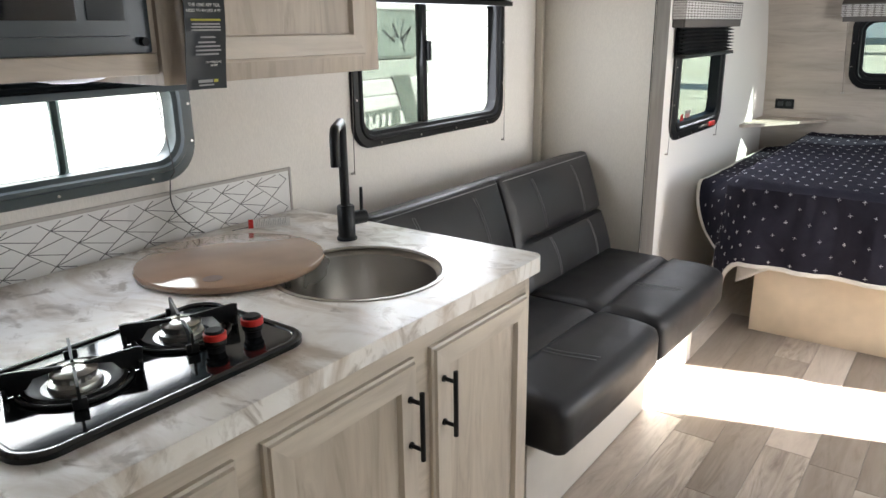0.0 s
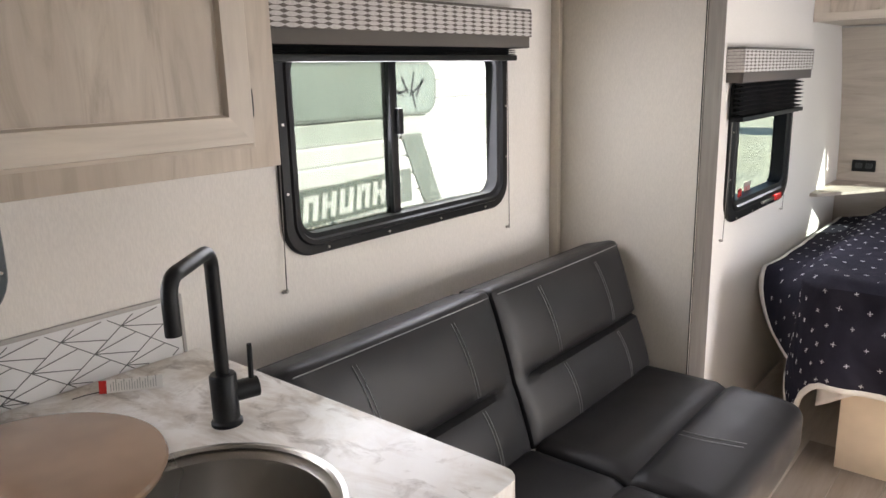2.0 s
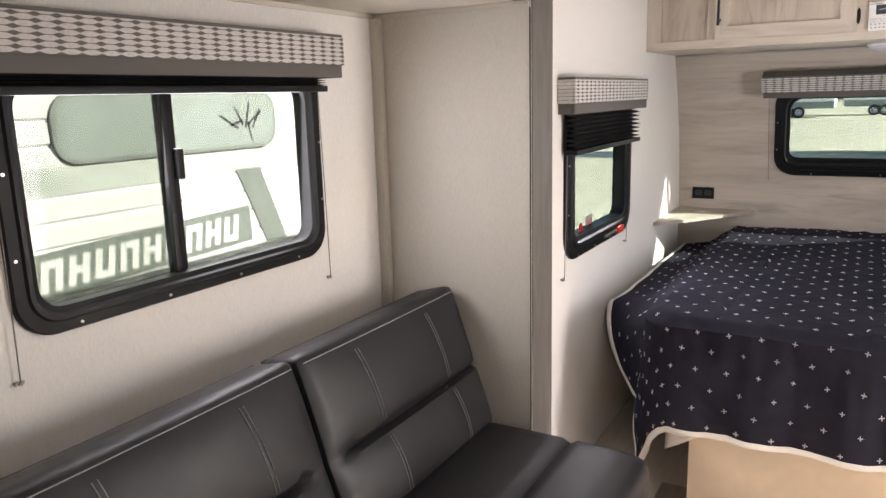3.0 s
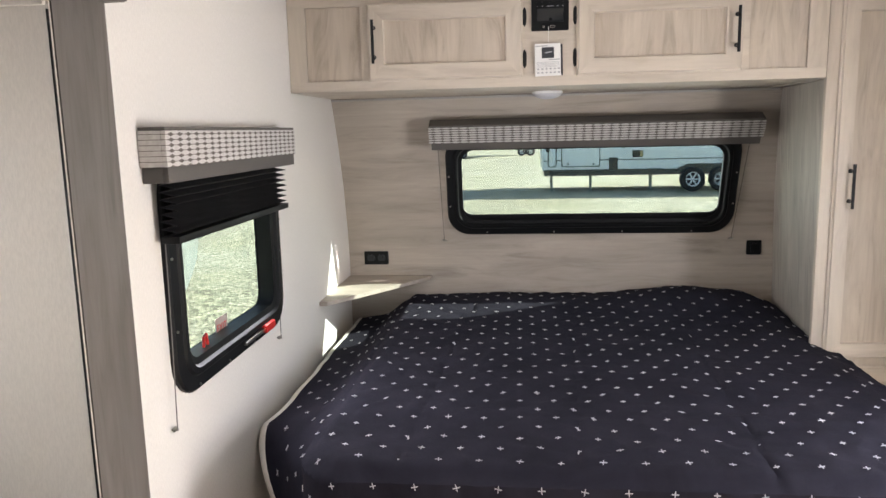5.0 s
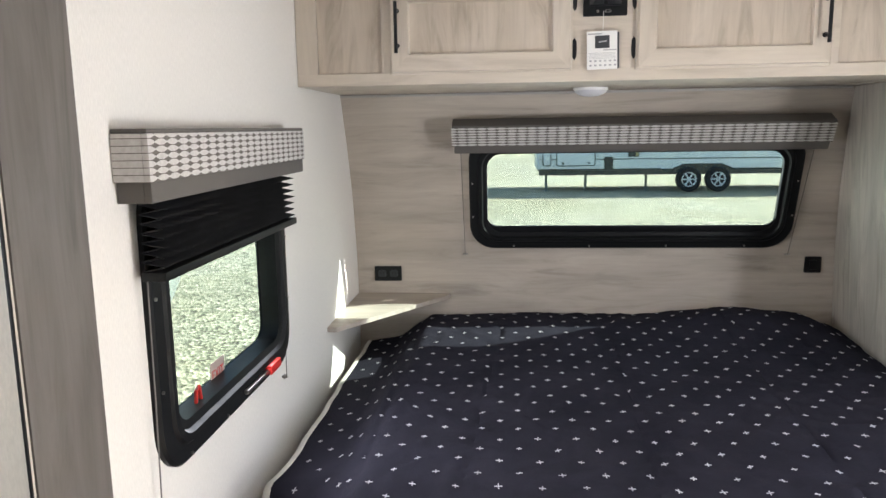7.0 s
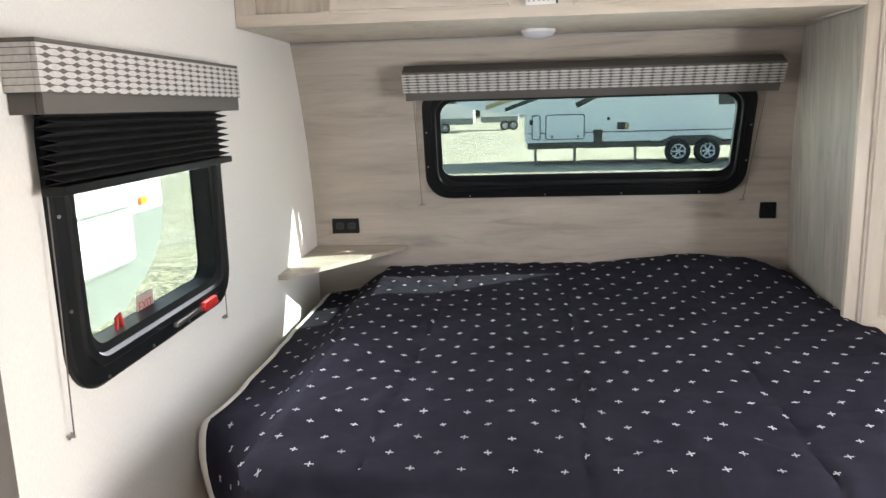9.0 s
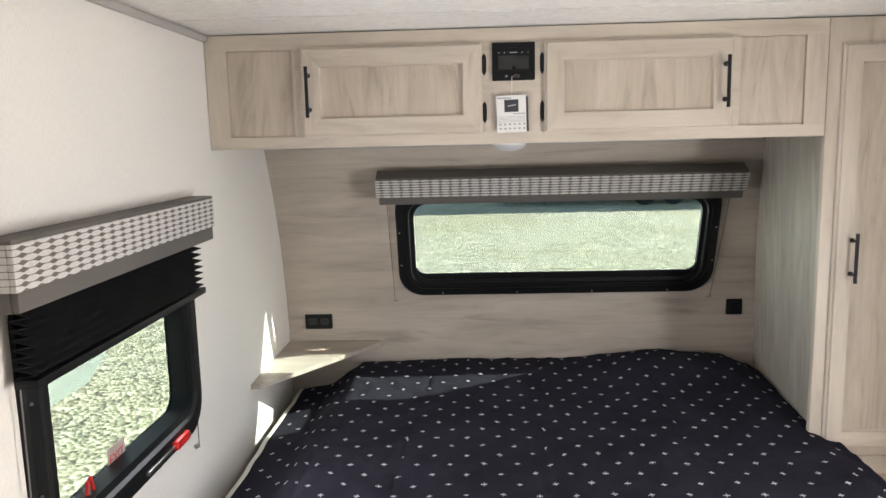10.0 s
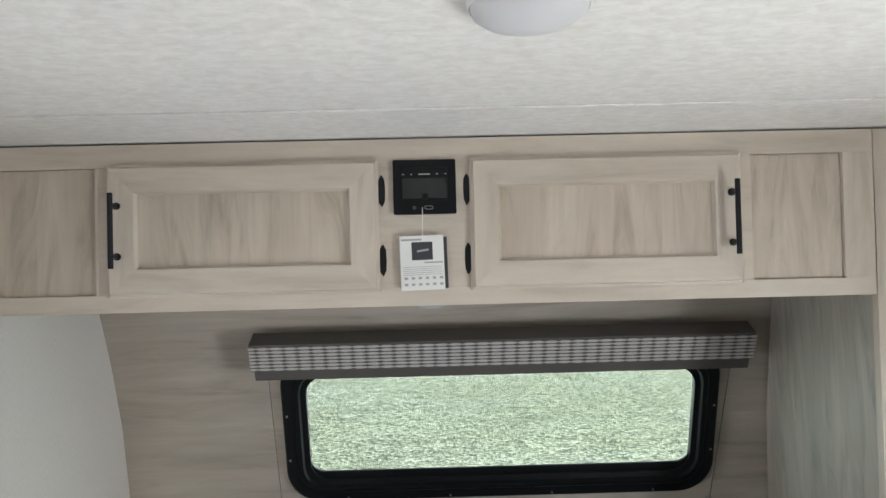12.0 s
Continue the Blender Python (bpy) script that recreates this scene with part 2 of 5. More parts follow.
M_SCREEN = glass("insect_screen", (0.275, 0.295, 0.275))


def gravel():
    n = Nodes(mat("pale_gravel", (0.45, 0.43, 0.36), 0.9))
    v = n.coords()
    cell = n.add("ShaderNodeTexVoronoi", Scale=26.0)
    n.link(v, cell.inputs["Vector"])
    big = n.noise(v, 0.25, 5.0, 0.6, 0.5)
    small = n.noise(v, 7.0, 6.0, 0.75)
    c = n.ramp(big, [(0.3, (0.42, 0.40, 0.29)), (0.7, (0.54, 0.535, 0.47))])
    coarse = n.noise(n.coords((1.0, 2.2, 1.0)), 2.6, 6.0, 0.7, 0.4)
    c = n.mix(n.ramp(coarse, [(0.40, (0.40,) * 3), (0.58, (0, 0, 0))]), c, (0.27, 0.265, 0.205))
    c = n.mix(n.ramp(small, [(0.36, (0.55,) * 3), (0.56, (0, 0, 0))]), c, (0.20, 0.195, 0.155))
    track = n.noise(n.coords((0.35, 1.6, 1.0)), 0.9, 5.0, 0.65, 0.6)
    c = n.mix(n.ramp(track, [(0.55, (0, 0, 0)), (0.70, (0.55,) * 3)]), c, (0.22, 0.20, 0.15))
    c = n.mix(0.9, c, n.ramp(cell.outputs["Color"], [(0.2, (0.16, 0.155, 0.13)), (0.8, (0.78, 0.76, 0.68))]), "OVERLAY")
    n.color(c)
    n.bump(cell.outputs["Distance"], 0.6, 0.03)
    return n.m


M_GRAVEL = gravel()
M_RVWHITE = plain("trailer_white_siding", (0.74, 0.74, 0.74), 0.35, 0, 0.03, 8, 0.02)
M_RVGREY = plain("trailer_grey_band", (0.20, 0.22, 0.205), 0.4, 0, 0.04, 8, 0.02)
M_RVBLUE = plain("trailer_pale_blue_side", (0.70, 0.77, 0.79), 0.35, 0, 0.04, 8, 0.02)
M_RVDARK = plain("trailer_dark_glass", (0.045, 0.055, 0.055), 0.15, 0, 0.1)
M_TYRE = plain("tyre_rubber", (0.02, 0.02, 0.02), 0.8, 0, 0.2)
M_AMBER = plain("amber_lens", (0.75, 0.25, 0.02), 0.3)
M_GOLD = plain("ochre_stripe", (0.40, 0.33, 0.16), 0.4)
M_LEAF = plain("far_leaf_green", (0.045, 0.060, 0.030), 0.8, 0, 0.4, 2.0, 0.3)

# ---- mesh helpers ----
OFFSET = {}


def thing(name, base, label, category, group="", kind=""):
    ob = new(name)
    ob.empty_display_size = 0.05
    ob.location = base
    OFFSET[ob] = Vector(base)
    return tagged(ob, label, category, group, kind)


def finish(name, bm, materials, offset, smooth):
    me = bpy.data.meshes.new(name)
    bmesh.ops.recalc_face_normals(bm, faces=bm.faces)
    bm.transform(Matrix.Translation(-offset))
    bm.to_mesh(me)
    bm.free()
    for m in (materials if isinstance(materials, (list, tuple)) else [materials]):
        me.materials.append(m)
    if smooth:
        me.polygons.foreach_set("use_smooth", [True] * len(me.polygons))
        me.set_sharp_from_angle(angle=radians(38))
    return me


def part(name, bm, material, parent, label="", smooth=True):
    """One mesh object, given in world places, under a thing or a part."""
    off = OFFSET[parent]
    ob = new(name, finish(name, bm, material, off, smooth))
    ob.parent = parent
    OFFSET[ob] = off
    return tagged(ob, label)


def solid(name, bm, material, label, category, kind="", base=(0, 0, 0), smooth=True):
    """A top-level thing that is one mesh."""
    off = Vector(base)
    ob = new(name, finish(name, bm, material, off, smooth))
    ob.location = off
    OFFSET[ob] = off
    return tagged(ob, label, category, "", kind)


def box(bm, lo, hi, bevel=0.0, mi=0, m=None, seg=2):
    made = bmesh.ops.create_cube(bm, size=1.0)["verts"]
    for v in made:
        v.co = Vector([(a + b) / 2 + c * (b - a) for a, b, c in zip(lo, hi, v.co)])
    faces = {f for v in made for f in v.link_faces}
    for f in faces:
        f.material_index = mi
    if bevel > 0:
        edges = list({e for v in made for e in v.link_edges})
        r = bmesh.ops.bevel(bm, geom=edges, offset=bevel, segments=seg, profile=0.6, affect="EDGES")
        made = list({v for f in r["faces"] for v in f.verts} | {v for v in made if v.is_valid})
        for f in r["faces"]:
            f.material_index = mi
    if m is not None:
        bmesh.ops.transform(bm, matrix=m, verts=made)
    return made


def one_box(lo, hi, bevel=0.0, m=None):
    bm = bmesh.new()
    box(bm, lo, hi, bevel, 0, m)
    return bm


def cyl(bm, p0, p1, r0, r1=None, seg=16, mi=0):
    p0, p1 = Vector(p0), Vector(p1)
    way = p1 - p0
    m = Matrix.Translation((p0 + p1) / 2) @ way.to_track_quat("Z", "Y").to_matrix().to_4x4()
    r = bmesh.ops.create_cone(bm, cap_ends=True, segments=seg, radius1=r0, radius2=r0 if r1 is None else r1, depth=way.length, matrix=m)
    for f in {f for v in r["verts"] for f in v.link_faces}:
        f.material_index = mi


def tube(bm, pts, r, seg=10, mi=0):
    """A round bar along points."""
    pts = [Vector(p) for p in pts]
    rings, side = [], None
    for i, p in enumerate(pts):
        d = (pts[min(i + 1, len(pts) - 1)] - pts[max(i - 1, 0)]).normalized()
        if side is None:
            side = d.orthogonal().normalized()
        side = (side - d * side.dot(d)).normalized()
        up = d.cross(side)
        rings.append([bm.verts.new(p + r * (math.cos(a) * side + math.sin(a) * up)) for a in [2 * math.pi * k / seg for k in range(seg)]])
    for a, b in zip(rings, rings[1:]):
        for k in range(seg):
            bm.faces.new((a[k], a[(k + 1) % seg], b[(k + 1) % seg], b[k])).material_index = mi
    bm.faces.new(rings[0][::-1]).material_index = mi
    bm.faces.new(rings[-1]).material_index = mi


def lathe(bm, centre, profile, seg=40, mi=0, m=None):
    """Turned about the vertical: profile of (radius, height)."""
    c = Vector(centre)
    rings, made = [], []
    for r, z in profile:
        ring = [bm.verts.new(c + Vector((r * math.cos(2 * math.pi * k / seg), r * math.sin(2 * math.pi * k / seg), z))) for k in range(seg)]
        rings.append(ring)
        made += ring
    for a, b in zip(rings, rings[1:]):
        for k in range(seg):
            bm.faces.new((a[k], a[(k + 1) % seg], b[(k + 1) % seg], b[k])).material_index = mi
    if m is not None:
        bmesh.ops.transform(bm, matrix=m, verts=made)


def rounded(w, h, r, seg=8):
    """Points of a rounded rectangle about the origin."""
    out = []
    for cx, cy, a0 in ((w / 2 - r, h / 2 - r, 0), (-w / 2 + r, h / 2 - r, 90), (-w / 2 + r, -h / 2 + r, 180), (w / 2 - r, -h / 2 + r, 270)):
        for k in range(seg + 1):
            a = radians(a0 + 90 * k / seg)
            out.append((cx + r * math.cos(a), cy + r * math.sin(a)))
    return out


def ring(bm, m, w, h, r, steps, mi=0):
    """A closed rounded frame; steps of (inset, depth) round its section."""
    loops = []
    for inset, depth in steps:
        loops.append([bm.verts.new(m @ Vector((x, y, depth))) for x, y in rounded(w - 2 * inset, h - 2 * inset, max(r - 0.6 * inset, 0.004))])
    n = len(loops[0])
    for a, b in zip(loops, loops[1:] + loops[:1]):
        for k in range(n):
            bm.faces.new((a[k], a[(k + 1) % n], b[(k + 1) % n], b[k])).material_index = mi


def slab(bm, m, w, h, r, d0, d1, mi=0, seg=8):
    """A rounded plate between two depths."""
    a = [bm.verts.new(m @ Vector((x, y, d0))) for x, y in rounded(w, h, r, seg)]
    b = [bm.verts.new(m @ Vector((x, y, d1))) for x, y in rounded(w, h, r, seg)]
    n = len(a)
    for k in range(n):
        bm.faces.new((a[k], a[(k + 1) % n], b[(k + 1) % n], b[k])).material_index = mi
    bm.faces.new(a[::-1]).material_index = mi
    bm.faces.new(b).material_index = mi


def soft_box(bm, lo, hi, r, cuts=(8, 8, 4), hook=None, m=None, mi=0):
    """A box with well rounded edges and a fine grid that hook may shape."""
    lo, hi = Vector(lo), Vector(hi)
    mid, half = (lo + hi) / 2, (hi - lo) / 2
    seen = {}

    def vert(p):
        key = tuple(round(c, 5) for c in p)
        if key not in seen:
            q = Vector([c * h for c, h in zip(p, half)])
            core = Vector([max(-h + r, min(h - r, c)) for c, h in zip(q, half)])
            d = q - core
            if d.length > 1e-7:
                q = core + d.normalized() * r
            if hook:
                q = hook(q, half)
            q = q + mid
            seen[key] = bm.verts.new(m @ q if m is not None else q)
        return seen[key]

    def spread(n):
        return [math.copysign(abs(t) ** 0.8, t) for t in [-1 + 2 * k / n for k in range(n + 1)]]

    for ax in range(3):
        u, v = [i for i in range(3) if i != ax]
        us, vs = spread(cuts[u]), spread(cuts[v])
        for s in (-1, 1):
            for i in range(cuts[u]):
                for j in range(cuts[v]):
                    quad = []
                    for a, b in ((i, j), (i + 1, j), (i + 1, j + 1), (i, j + 1)):
                        p = [0, 0, 0]
                        p[ax], p[u], p[v] = s, us[a], vs[b]
                        quad.append(vert(p))
                    try:
                        bm.faces.new(quad).material_index = mi
                    except ValueError:
                        pass


def strip(bm, m, x0, y0, x1, y1, width, d0, d1, mi=0):
    """A thin straight bar drawn on a plane."""
    a, b = Vector((x0, y0, 0)), Vector((x1, y1, 0))
    d = (b - a).normalized()
    n = Vector((-d.y, d.x, 0)) * width / 2
    lo = [bm.verts.new(m @ (p + Vector((0, 0, d0)))) for p in (a + n, b + n, b - n, a - n)]
    hi = [bm.verts.new(m @ (p + Vector((0, 0, d1)))) for p in (a + n, b + n, b - n, a - n)]
    for k in range(4):
        bm.faces.new((lo[k], lo[(k + 1) % 4], hi[(k + 1) % 4], hi[k])).material_index = mi
    bm.faces.new(hi).material_index = mi


def plane_at(origin, right, up):
    """Matrix of a plane: x to the right, y up, z out of it."""
    r, u = Vector(right).normalized(), Vector(up).normalized()
    o = r.cross(u)
    return Matrix(((r.x, u.x, o.x, origin[0]), (r.y, u.y, o.y, origin[1]), (r.z, u.z, o.z, origin[2]), (0, 0, 0, 1)))


def letters(text, m, size, material, parent, name="lettering", align="CENTER"):
    """Raised print of given words."""
    cu = bpy.data.curves.new(name, "FONT")
    cu.body, cu.size, cu.align_x, cu.align_y, cu.extrude = text, size, align, "CENTER", 0.0002
    cu.materials.append(material)
    tmp = bpy.data.objects.new(name, cu)
    scene.collection.objects.link(tmp)
    me = bpy.data.meshes.new_from_object(tmp.evaluated_get(bpy.context.evaluated_depsgraph_get()))
    bpy.data.objects.remove(tmp)
    me.transform(Matrix.Translation(-OFFSET[parent]) @ m)
    ob = new(name, me)
    ob.parent = parent
    OFFSET[ob] = OFFSET[parent]
    return ob


# ---- the shell ----
S, W, E, F = -1.635, -1.125, 1.14, 5.765       # slide wall, left wall, right wall, front wall
SLIDE_Y0, SLIDE_Y1, SLIDE_Z = -1.3, 3.46, 1.786
BACK, TOP = -1.6, 2.05
GROUND = -0.5


def holed_wall(bm, axis, at, thick, a0, a1, z0, z1, holes):
    """An upright wall along y (axis x) or x (axis y) with rectangular openings."""
    cuts = sorted({a0, a1, *[h[0] for h in holes], *[h[1] for h in holes]})
    for p, q in zip(cuts, cuts[1:]):
        spans = [(z0, z1)]
        for h in holes:
            if h[0] <= p and q <= h[1]:
                spans = [s for lo, hi in spans for s in ((lo, min(hi, h[2])), (max(lo, h[3]), hi)) if s[1] - s[0] > 1e-4]
        for lo, hi in spans:
            if axis == "x":
                box(bm, (min(at, at + thick), p, lo), (max(at, at + thick), q, hi))
            else:
                box(bm, (p, min(at, at + thick), lo), (q, max(at, at + thick), hi))


WIN_A = (2.165, 3.135, 1.05, 1.62)       # y0 y1 z0 z1
WIN_K = (0.50, 1.53, 1.07, 1.40)
WIN_B = (3.875, 4.69, 0.90, 1.50)
# opening added in the unseen right wall to let in fill light
WIN_E_ADDED = (0.9, 2.3, 0.85, 1.5)


def hole(w, k=0.03):
    return (w[0] + k, w[1] - k, w[2] + k, w[3] - k)


bm = bmesh.new()
holed_wall(bm, "x", S, -0.05, SLIDE_Y0, SLIDE_Y1 + 0.04, 0, SLIDE_Z, [hole(WIN_A), hole(WIN_K)])
solid("wall_slide", bm, M_WALL, "white textured wallpaper wall behind the sofa", "wall", "structure")
bm = bmesh.new()
holed_wall(bm, "x", W, -0.05, 3.645, 5.85, 0, TOP, [hole(WIN_B)])
solid("wall_left", bm, M_WALL, "white textured wallpaper wall beside the bed", "wall", "structure")
DOOR_PANE = (3.49, 3.99, 0.06, 1.47)
bm = bmesh.new()
holed_wall(bm, "x", E, 0.05, BACK, 5.85, 0, TOP, [hole(WIN_E_ADDED), DOOR_PANE])
solid("wall_right", bm, M_WALL, "white textured wallpaper wall", "wall", "structure")
bm = bmesh.new()
box(bm, (S - 0.05, BACK - 0.05, 0), (E + 0.05, BACK, TOP))
solid("wall_back", bm, M_WALL, "plain white end wall", "wall", "structure")
bm = bmesh.new()
box(bm, (S - 0.05, SLIDE_Y0 - 0.04, 0), (W, SLIDE_Y0, SLIDE_Z))
solid("wall_slide_back", bm, M_WALL, "plain white end of the slide", "wall", "structure")
bm = bmesh.new()
box(bm, (W - 0.05, BACK, 0), (W, SLIDE_Y0 - 0.04, TOP))
solid("wall_left_back", bm, M_WALL, "plain white wall", "wall", "structure")

# front wall: leans inwards towards the top
PROFILE = [(0.0, 5.765), (0.9, 5.765), (1.03, 5.752), (1.075, 5.746), (1.30, 5.698), (1.46, 5.642), (1.52, 5.618), (1.60, 5.582), (1.70, 5.535), (1.85, 5.45), (2.05, 5.33)]
WIN_C = (-0.622, 0.698, 1.054, 1.53)


def front_y(z):
    for (z0, y0), (z1, y1) in zip(PROFILE, PROFILE[1:]):
        if z <= z1:
            return y0 + (y1 - y0) * (z - z0) / (z1 - z0)
    return PROFILE[-1][1]


bm = bmesh.new()
xs = [W, WIN_C[0] + 0.03, WIN_C[1] - 0.03, E]
for (z0, y0), (z1, y1) in zip(PROFILE, PROFILE[1:]):
    for i in range(3):
        if i == 1 and z0 >= 1.07 and z1 <= 1.525:
            continue
        a = [bm.verts.new(p) for p in ((xs[i], y0, z0), (xs[i + 1], y0, z0), (xs[i + 1], y1, z1), (xs[i], y1, z1))]
        b = [bm.verts.new(v.co + Vector((0, 0.045, 0))) for v in a]
        bm.faces.new(a)
        bm.faces.new(b[::-1])
        for k in range(4):
            bm.faces.new((a[k], a[(k + 1) % 4], b[(k + 1) % 4], b[k]))
bmesh.ops.remove_doubles(bm, verts=bm.verts, dist=1e-5)
solid("wall_front", bm, M_HEAD, "grey-brown wood-grain headboard wall", "wall", "structure")

# ceilings
bm = bmesh.new()
box(bm, (W - 0.05, BACK - 0.05, TOP), (E + 0.05, 4.672, TOP + 0.05))
box(bm, (W - 0.05, 4.676, TOP), (E + 0.05, 5.9, TOP + 0.05))
box(bm, (W - 0.05, 4.672, TOP + 0.003), (E + 0.05, 4.676, TOP + 0.05))
box(bm, (W, 4.662, TOP - 0.003), (E, 4.686, TOP - 0.0005), 0.001)
solid("ceiling", bm, M_CEIL, "mottled white ceiling board with a joint strip", "ceiling", "structure")
bm = bmesh.new()
box(bm, (S, SLIDE_Y0, SLIDE_Z), (W, SLIDE_Y1 + 0.04, SLIDE_Z + 0.05))
solid("ceiling_slide", bm, M_PANEL, "cream ceiling of the slide-out", "ceiling", "structure")
# cove strips
bm = bmesh.new()
box(bm, (W, 3.63, TOP - 0.022), (W + 0.016, 4.94, TOP - 0.003), 0.003)
solid("trim_ceiling", bm, M_TRIMG, "grey cove strip between wall and ceiling", "trim", "structure")
bm = bmesh.new()
box(bm, (S, SLIDE_Y0, SLIDE_Z - 0.014), (S + 0.010, SLIDE_Y1, SLIDE_Z), 0.002)
box(bm, (S + 0.010, SLIDE_Y1 - 0.010, SLIDE_Z - 0.014), (-1.0755, SLIDE_Y1, SLIDE_Z), 0.002)
box(bm, (S, SLIDE_Y1 - 0.026, 0.4), (S + 0.036, SLIDE_Y1, SLIDE_Z - 0.014), 0.004)
solid("trim_slide", bm, M_PANEL, "cream corner strips in the slide-out", "trim", "structure")

# end panel of the slide, its jamb and header
bm = bmesh.new()
box(bm, (S, SLIDE_Y1, 0), (-1.0715, SLIDE_Y1 + 0.04, SLIDE_Z))
solid("wall_partition", bm, M_PANEL, "beige end panel of the slide-out", "wall", "structure")
bm = bmesh.new()
foot = [(-1.13, 3.502), (-1.0712, 3.502), (-1.0712, 3.464), (-1.068, 3.464), (-1.074, 3.640), (-1.078, 3.644), (-1.13, 3.644)]
a = [bm.verts.new((x, y, 0.0)) for x, y in foot]
b = [bm.verts.new((x, y, SLIDE_Z + 0.02)) for x, y in foot]
for k in range(7):
    bm.faces.new((a[k], a[(k + 1) % 7], b[(k + 1) % 7], b[k]))
bm.faces.new(a[::-1])
bm.faces.new(b)
box(bm, (-1.12, 3.43, SLIDE_Z + 0.0005), (-1.040, 3.5015, SLIDE_Z + 0.0205))
solid("trim_jamb", bm, M_JAMB, "grey wood-grain jamb of the slide-out", "trim", "structure")
bm = bmesh.new()
box(bm, (-1.0745, 3.4555, 0.02), (-1.0710, 3.4598, SLIDE_Z - 0.02), 0.001)
solid("trim_seal", bm, M_BLACK, "black rubber seal along the jamb", "trim", "structure")
bm = bmesh.new()
box(bm, (-1.13, SLIDE_Y0, SLIDE_Z + 0.021), (-1.035, 3.66, 1.86), 0.008)
solid("trim_header", bm, M_JAMB, "grey wood-grain header over the slide-out", "trim", "structure")
bm = bmesh.new()
box(bm, (-1.13, SLIDE_Y0, 1.86), (W + 0.002, 3.645, TOP))
solid("wall_over_slide", bm, M_WALL, "white wall strip above the slide-out", "wall", "structure")

# ---- windows ----
FRAME_STEPS = [(0.0, 0.0), (0.0, 0.010), (0.004, 0.016), (0.026, 0.018), (0.030, 0.024), (0.040, 0.024), (0.044, 0.014), (0.056, 0.010), (0.056, -0.045), (0.0, -0.045)]


def window(name, m, w, h, frame_mat, label, mullion=None, inset=0.056, screws=True, r=0.085, deep=-0.034, stile_mat=None, rail=0.0, pane_mat=None):
    """Trailer window: rounded frame with flange and bead, glass, and a sliding stile if there is one."""
    base = m @ Vector((0, -h / 2, 0))
    win = thing(name, base, label, "window", kind="structure")
    bm = bmesh.new()
    k = inset / 0.056
    ring(bm, m, w, h, r, [(a * k if a else 0, deep - 0.004 if b < -0.01 else b) for a, b in FRAME_STEPS])
    frame_ob = part("window_frame", bm, frame_mat, win)
    if screws:
        bm = bmesh.new()
        for fx in (-0.36, -0.12, 0.12, 0.36):
            p = m @ Vector((fx * w, -h / 2 + 0.014, 0.018))
            cyl(bm, p - (m.to_3x3() @ Vector((0, 0, 0.002))), p + (m.to_3x3() @ Vector((0, 0, 0.002))), 0.0035, seg=8)
        for sx in (-1, 1):
            for fy in (-0.2, 0.1):
                p = m @ Vector((sx * (w / 2 - 0.014), fy * h, 0.018))
                cyl(bm, p - (m.to_3x3() @ Vector((0, 0, 0.002))), p + (m.to_3x3() @ Vector((0, 0, 0.002))), 0.0035, seg=8)
        part("screws", bm, M_STEEL, frame_ob)
    iw, ih = w - 2 * inset + 0.01, h - 2 * inset + 0.01
    if mullion is None:
        bm = bmesh.new()
        slab(bm, m, iw, ih, max(r - inset, 0.01), deep, deep + 0.003)
        part("pane", bm, pane_mat or M_GLASS, win)
        if rail:
            bm = bmesh.new()
            box(bm, (-iw / 2 + 0.004, -ih / 2 + 0.002, deep + 0.0035), (iw / 2 - 0.004, -ih / 2 + rail, deep + 0.012), 0.003, 0, m)
            for sx in (-1, 1):
                x0, y0, rr = sx * (iw / 2 - 0.004), -ih / 2 + rail - 0.001, 0.045
                pts = [(x0, y0)] + [(x0 - sx * rr * (1 - math.cos(a * math.pi / 16)), y0 + rr * (1 - math.sin(a * math.pi / 16))) for a in range(9)]
                lo = [bm.verts.new(m @ Vector((x, y, deep + 0.0035))) for x, y in pts]
                hi = [bm.verts.new(m @ Vector((x, y, deep + 0.011))) for x, y in pts]
                for k in range(10):
                    bm.faces.new((lo[k], lo[(k + 1) % 10], hi[(k + 1) % 10], hi[k]))
                bm.faces.new(hi)
                bm.faces.new(lo[::-1])
            part("bottom_rail", bm, frame_mat, win)
    else:
        for lo, hi, d, g in ((-iw / 2, mullion, -0.024, pane_mat or M_SCREEN), (mullion, iw / 2, -0.038, pane_mat or M_GLASS)):
            bm = bmesh.new()
            slab(bm, m @ Matrix.Translation(((lo + hi) / 2, 0, 0)), hi - lo, ih, 0.02, d, d + 0.003)
            part("pane", bm, g, win)
        bm = bmesh.new()
        wide = 0.6 if stile_mat else 1.0
        box(bm, (mullion - 0.022 * wide, -ih / 2, -0.04), (mullion + 0.004 * wide, ih / 2, -0.008 if wide == 1.0 else -0.026), 0.003, 0, m)
        box(bm, (mullion + 0.004 * wide, -ih / 2, -0.04), (mullion + 0.020 * wide, ih / 2, -0.018 if wide == 1.0 else -0.030), 0.003, 0, m)
        st = part("sliding_stile", bm, stile_mat or frame_mat, win)
        if stile_mat:
            return win
        bm = bmesh.new()
        box(bm, (mullion + 0.0, 0.0, -0.02), (mullion + 0.022, 0.075, 0.004), 0.004, 0, m)
        part("latch", bm, M_BLACK, st)
    return win


def facing_x(x, w):
    """Plane of a window in a wall that looks towards +x."""
    return plane_at((x, (w[0] + w[1]) / 2, (w[2] + w[3]) / 2), (0, 1, 0), (0, 0, 1))


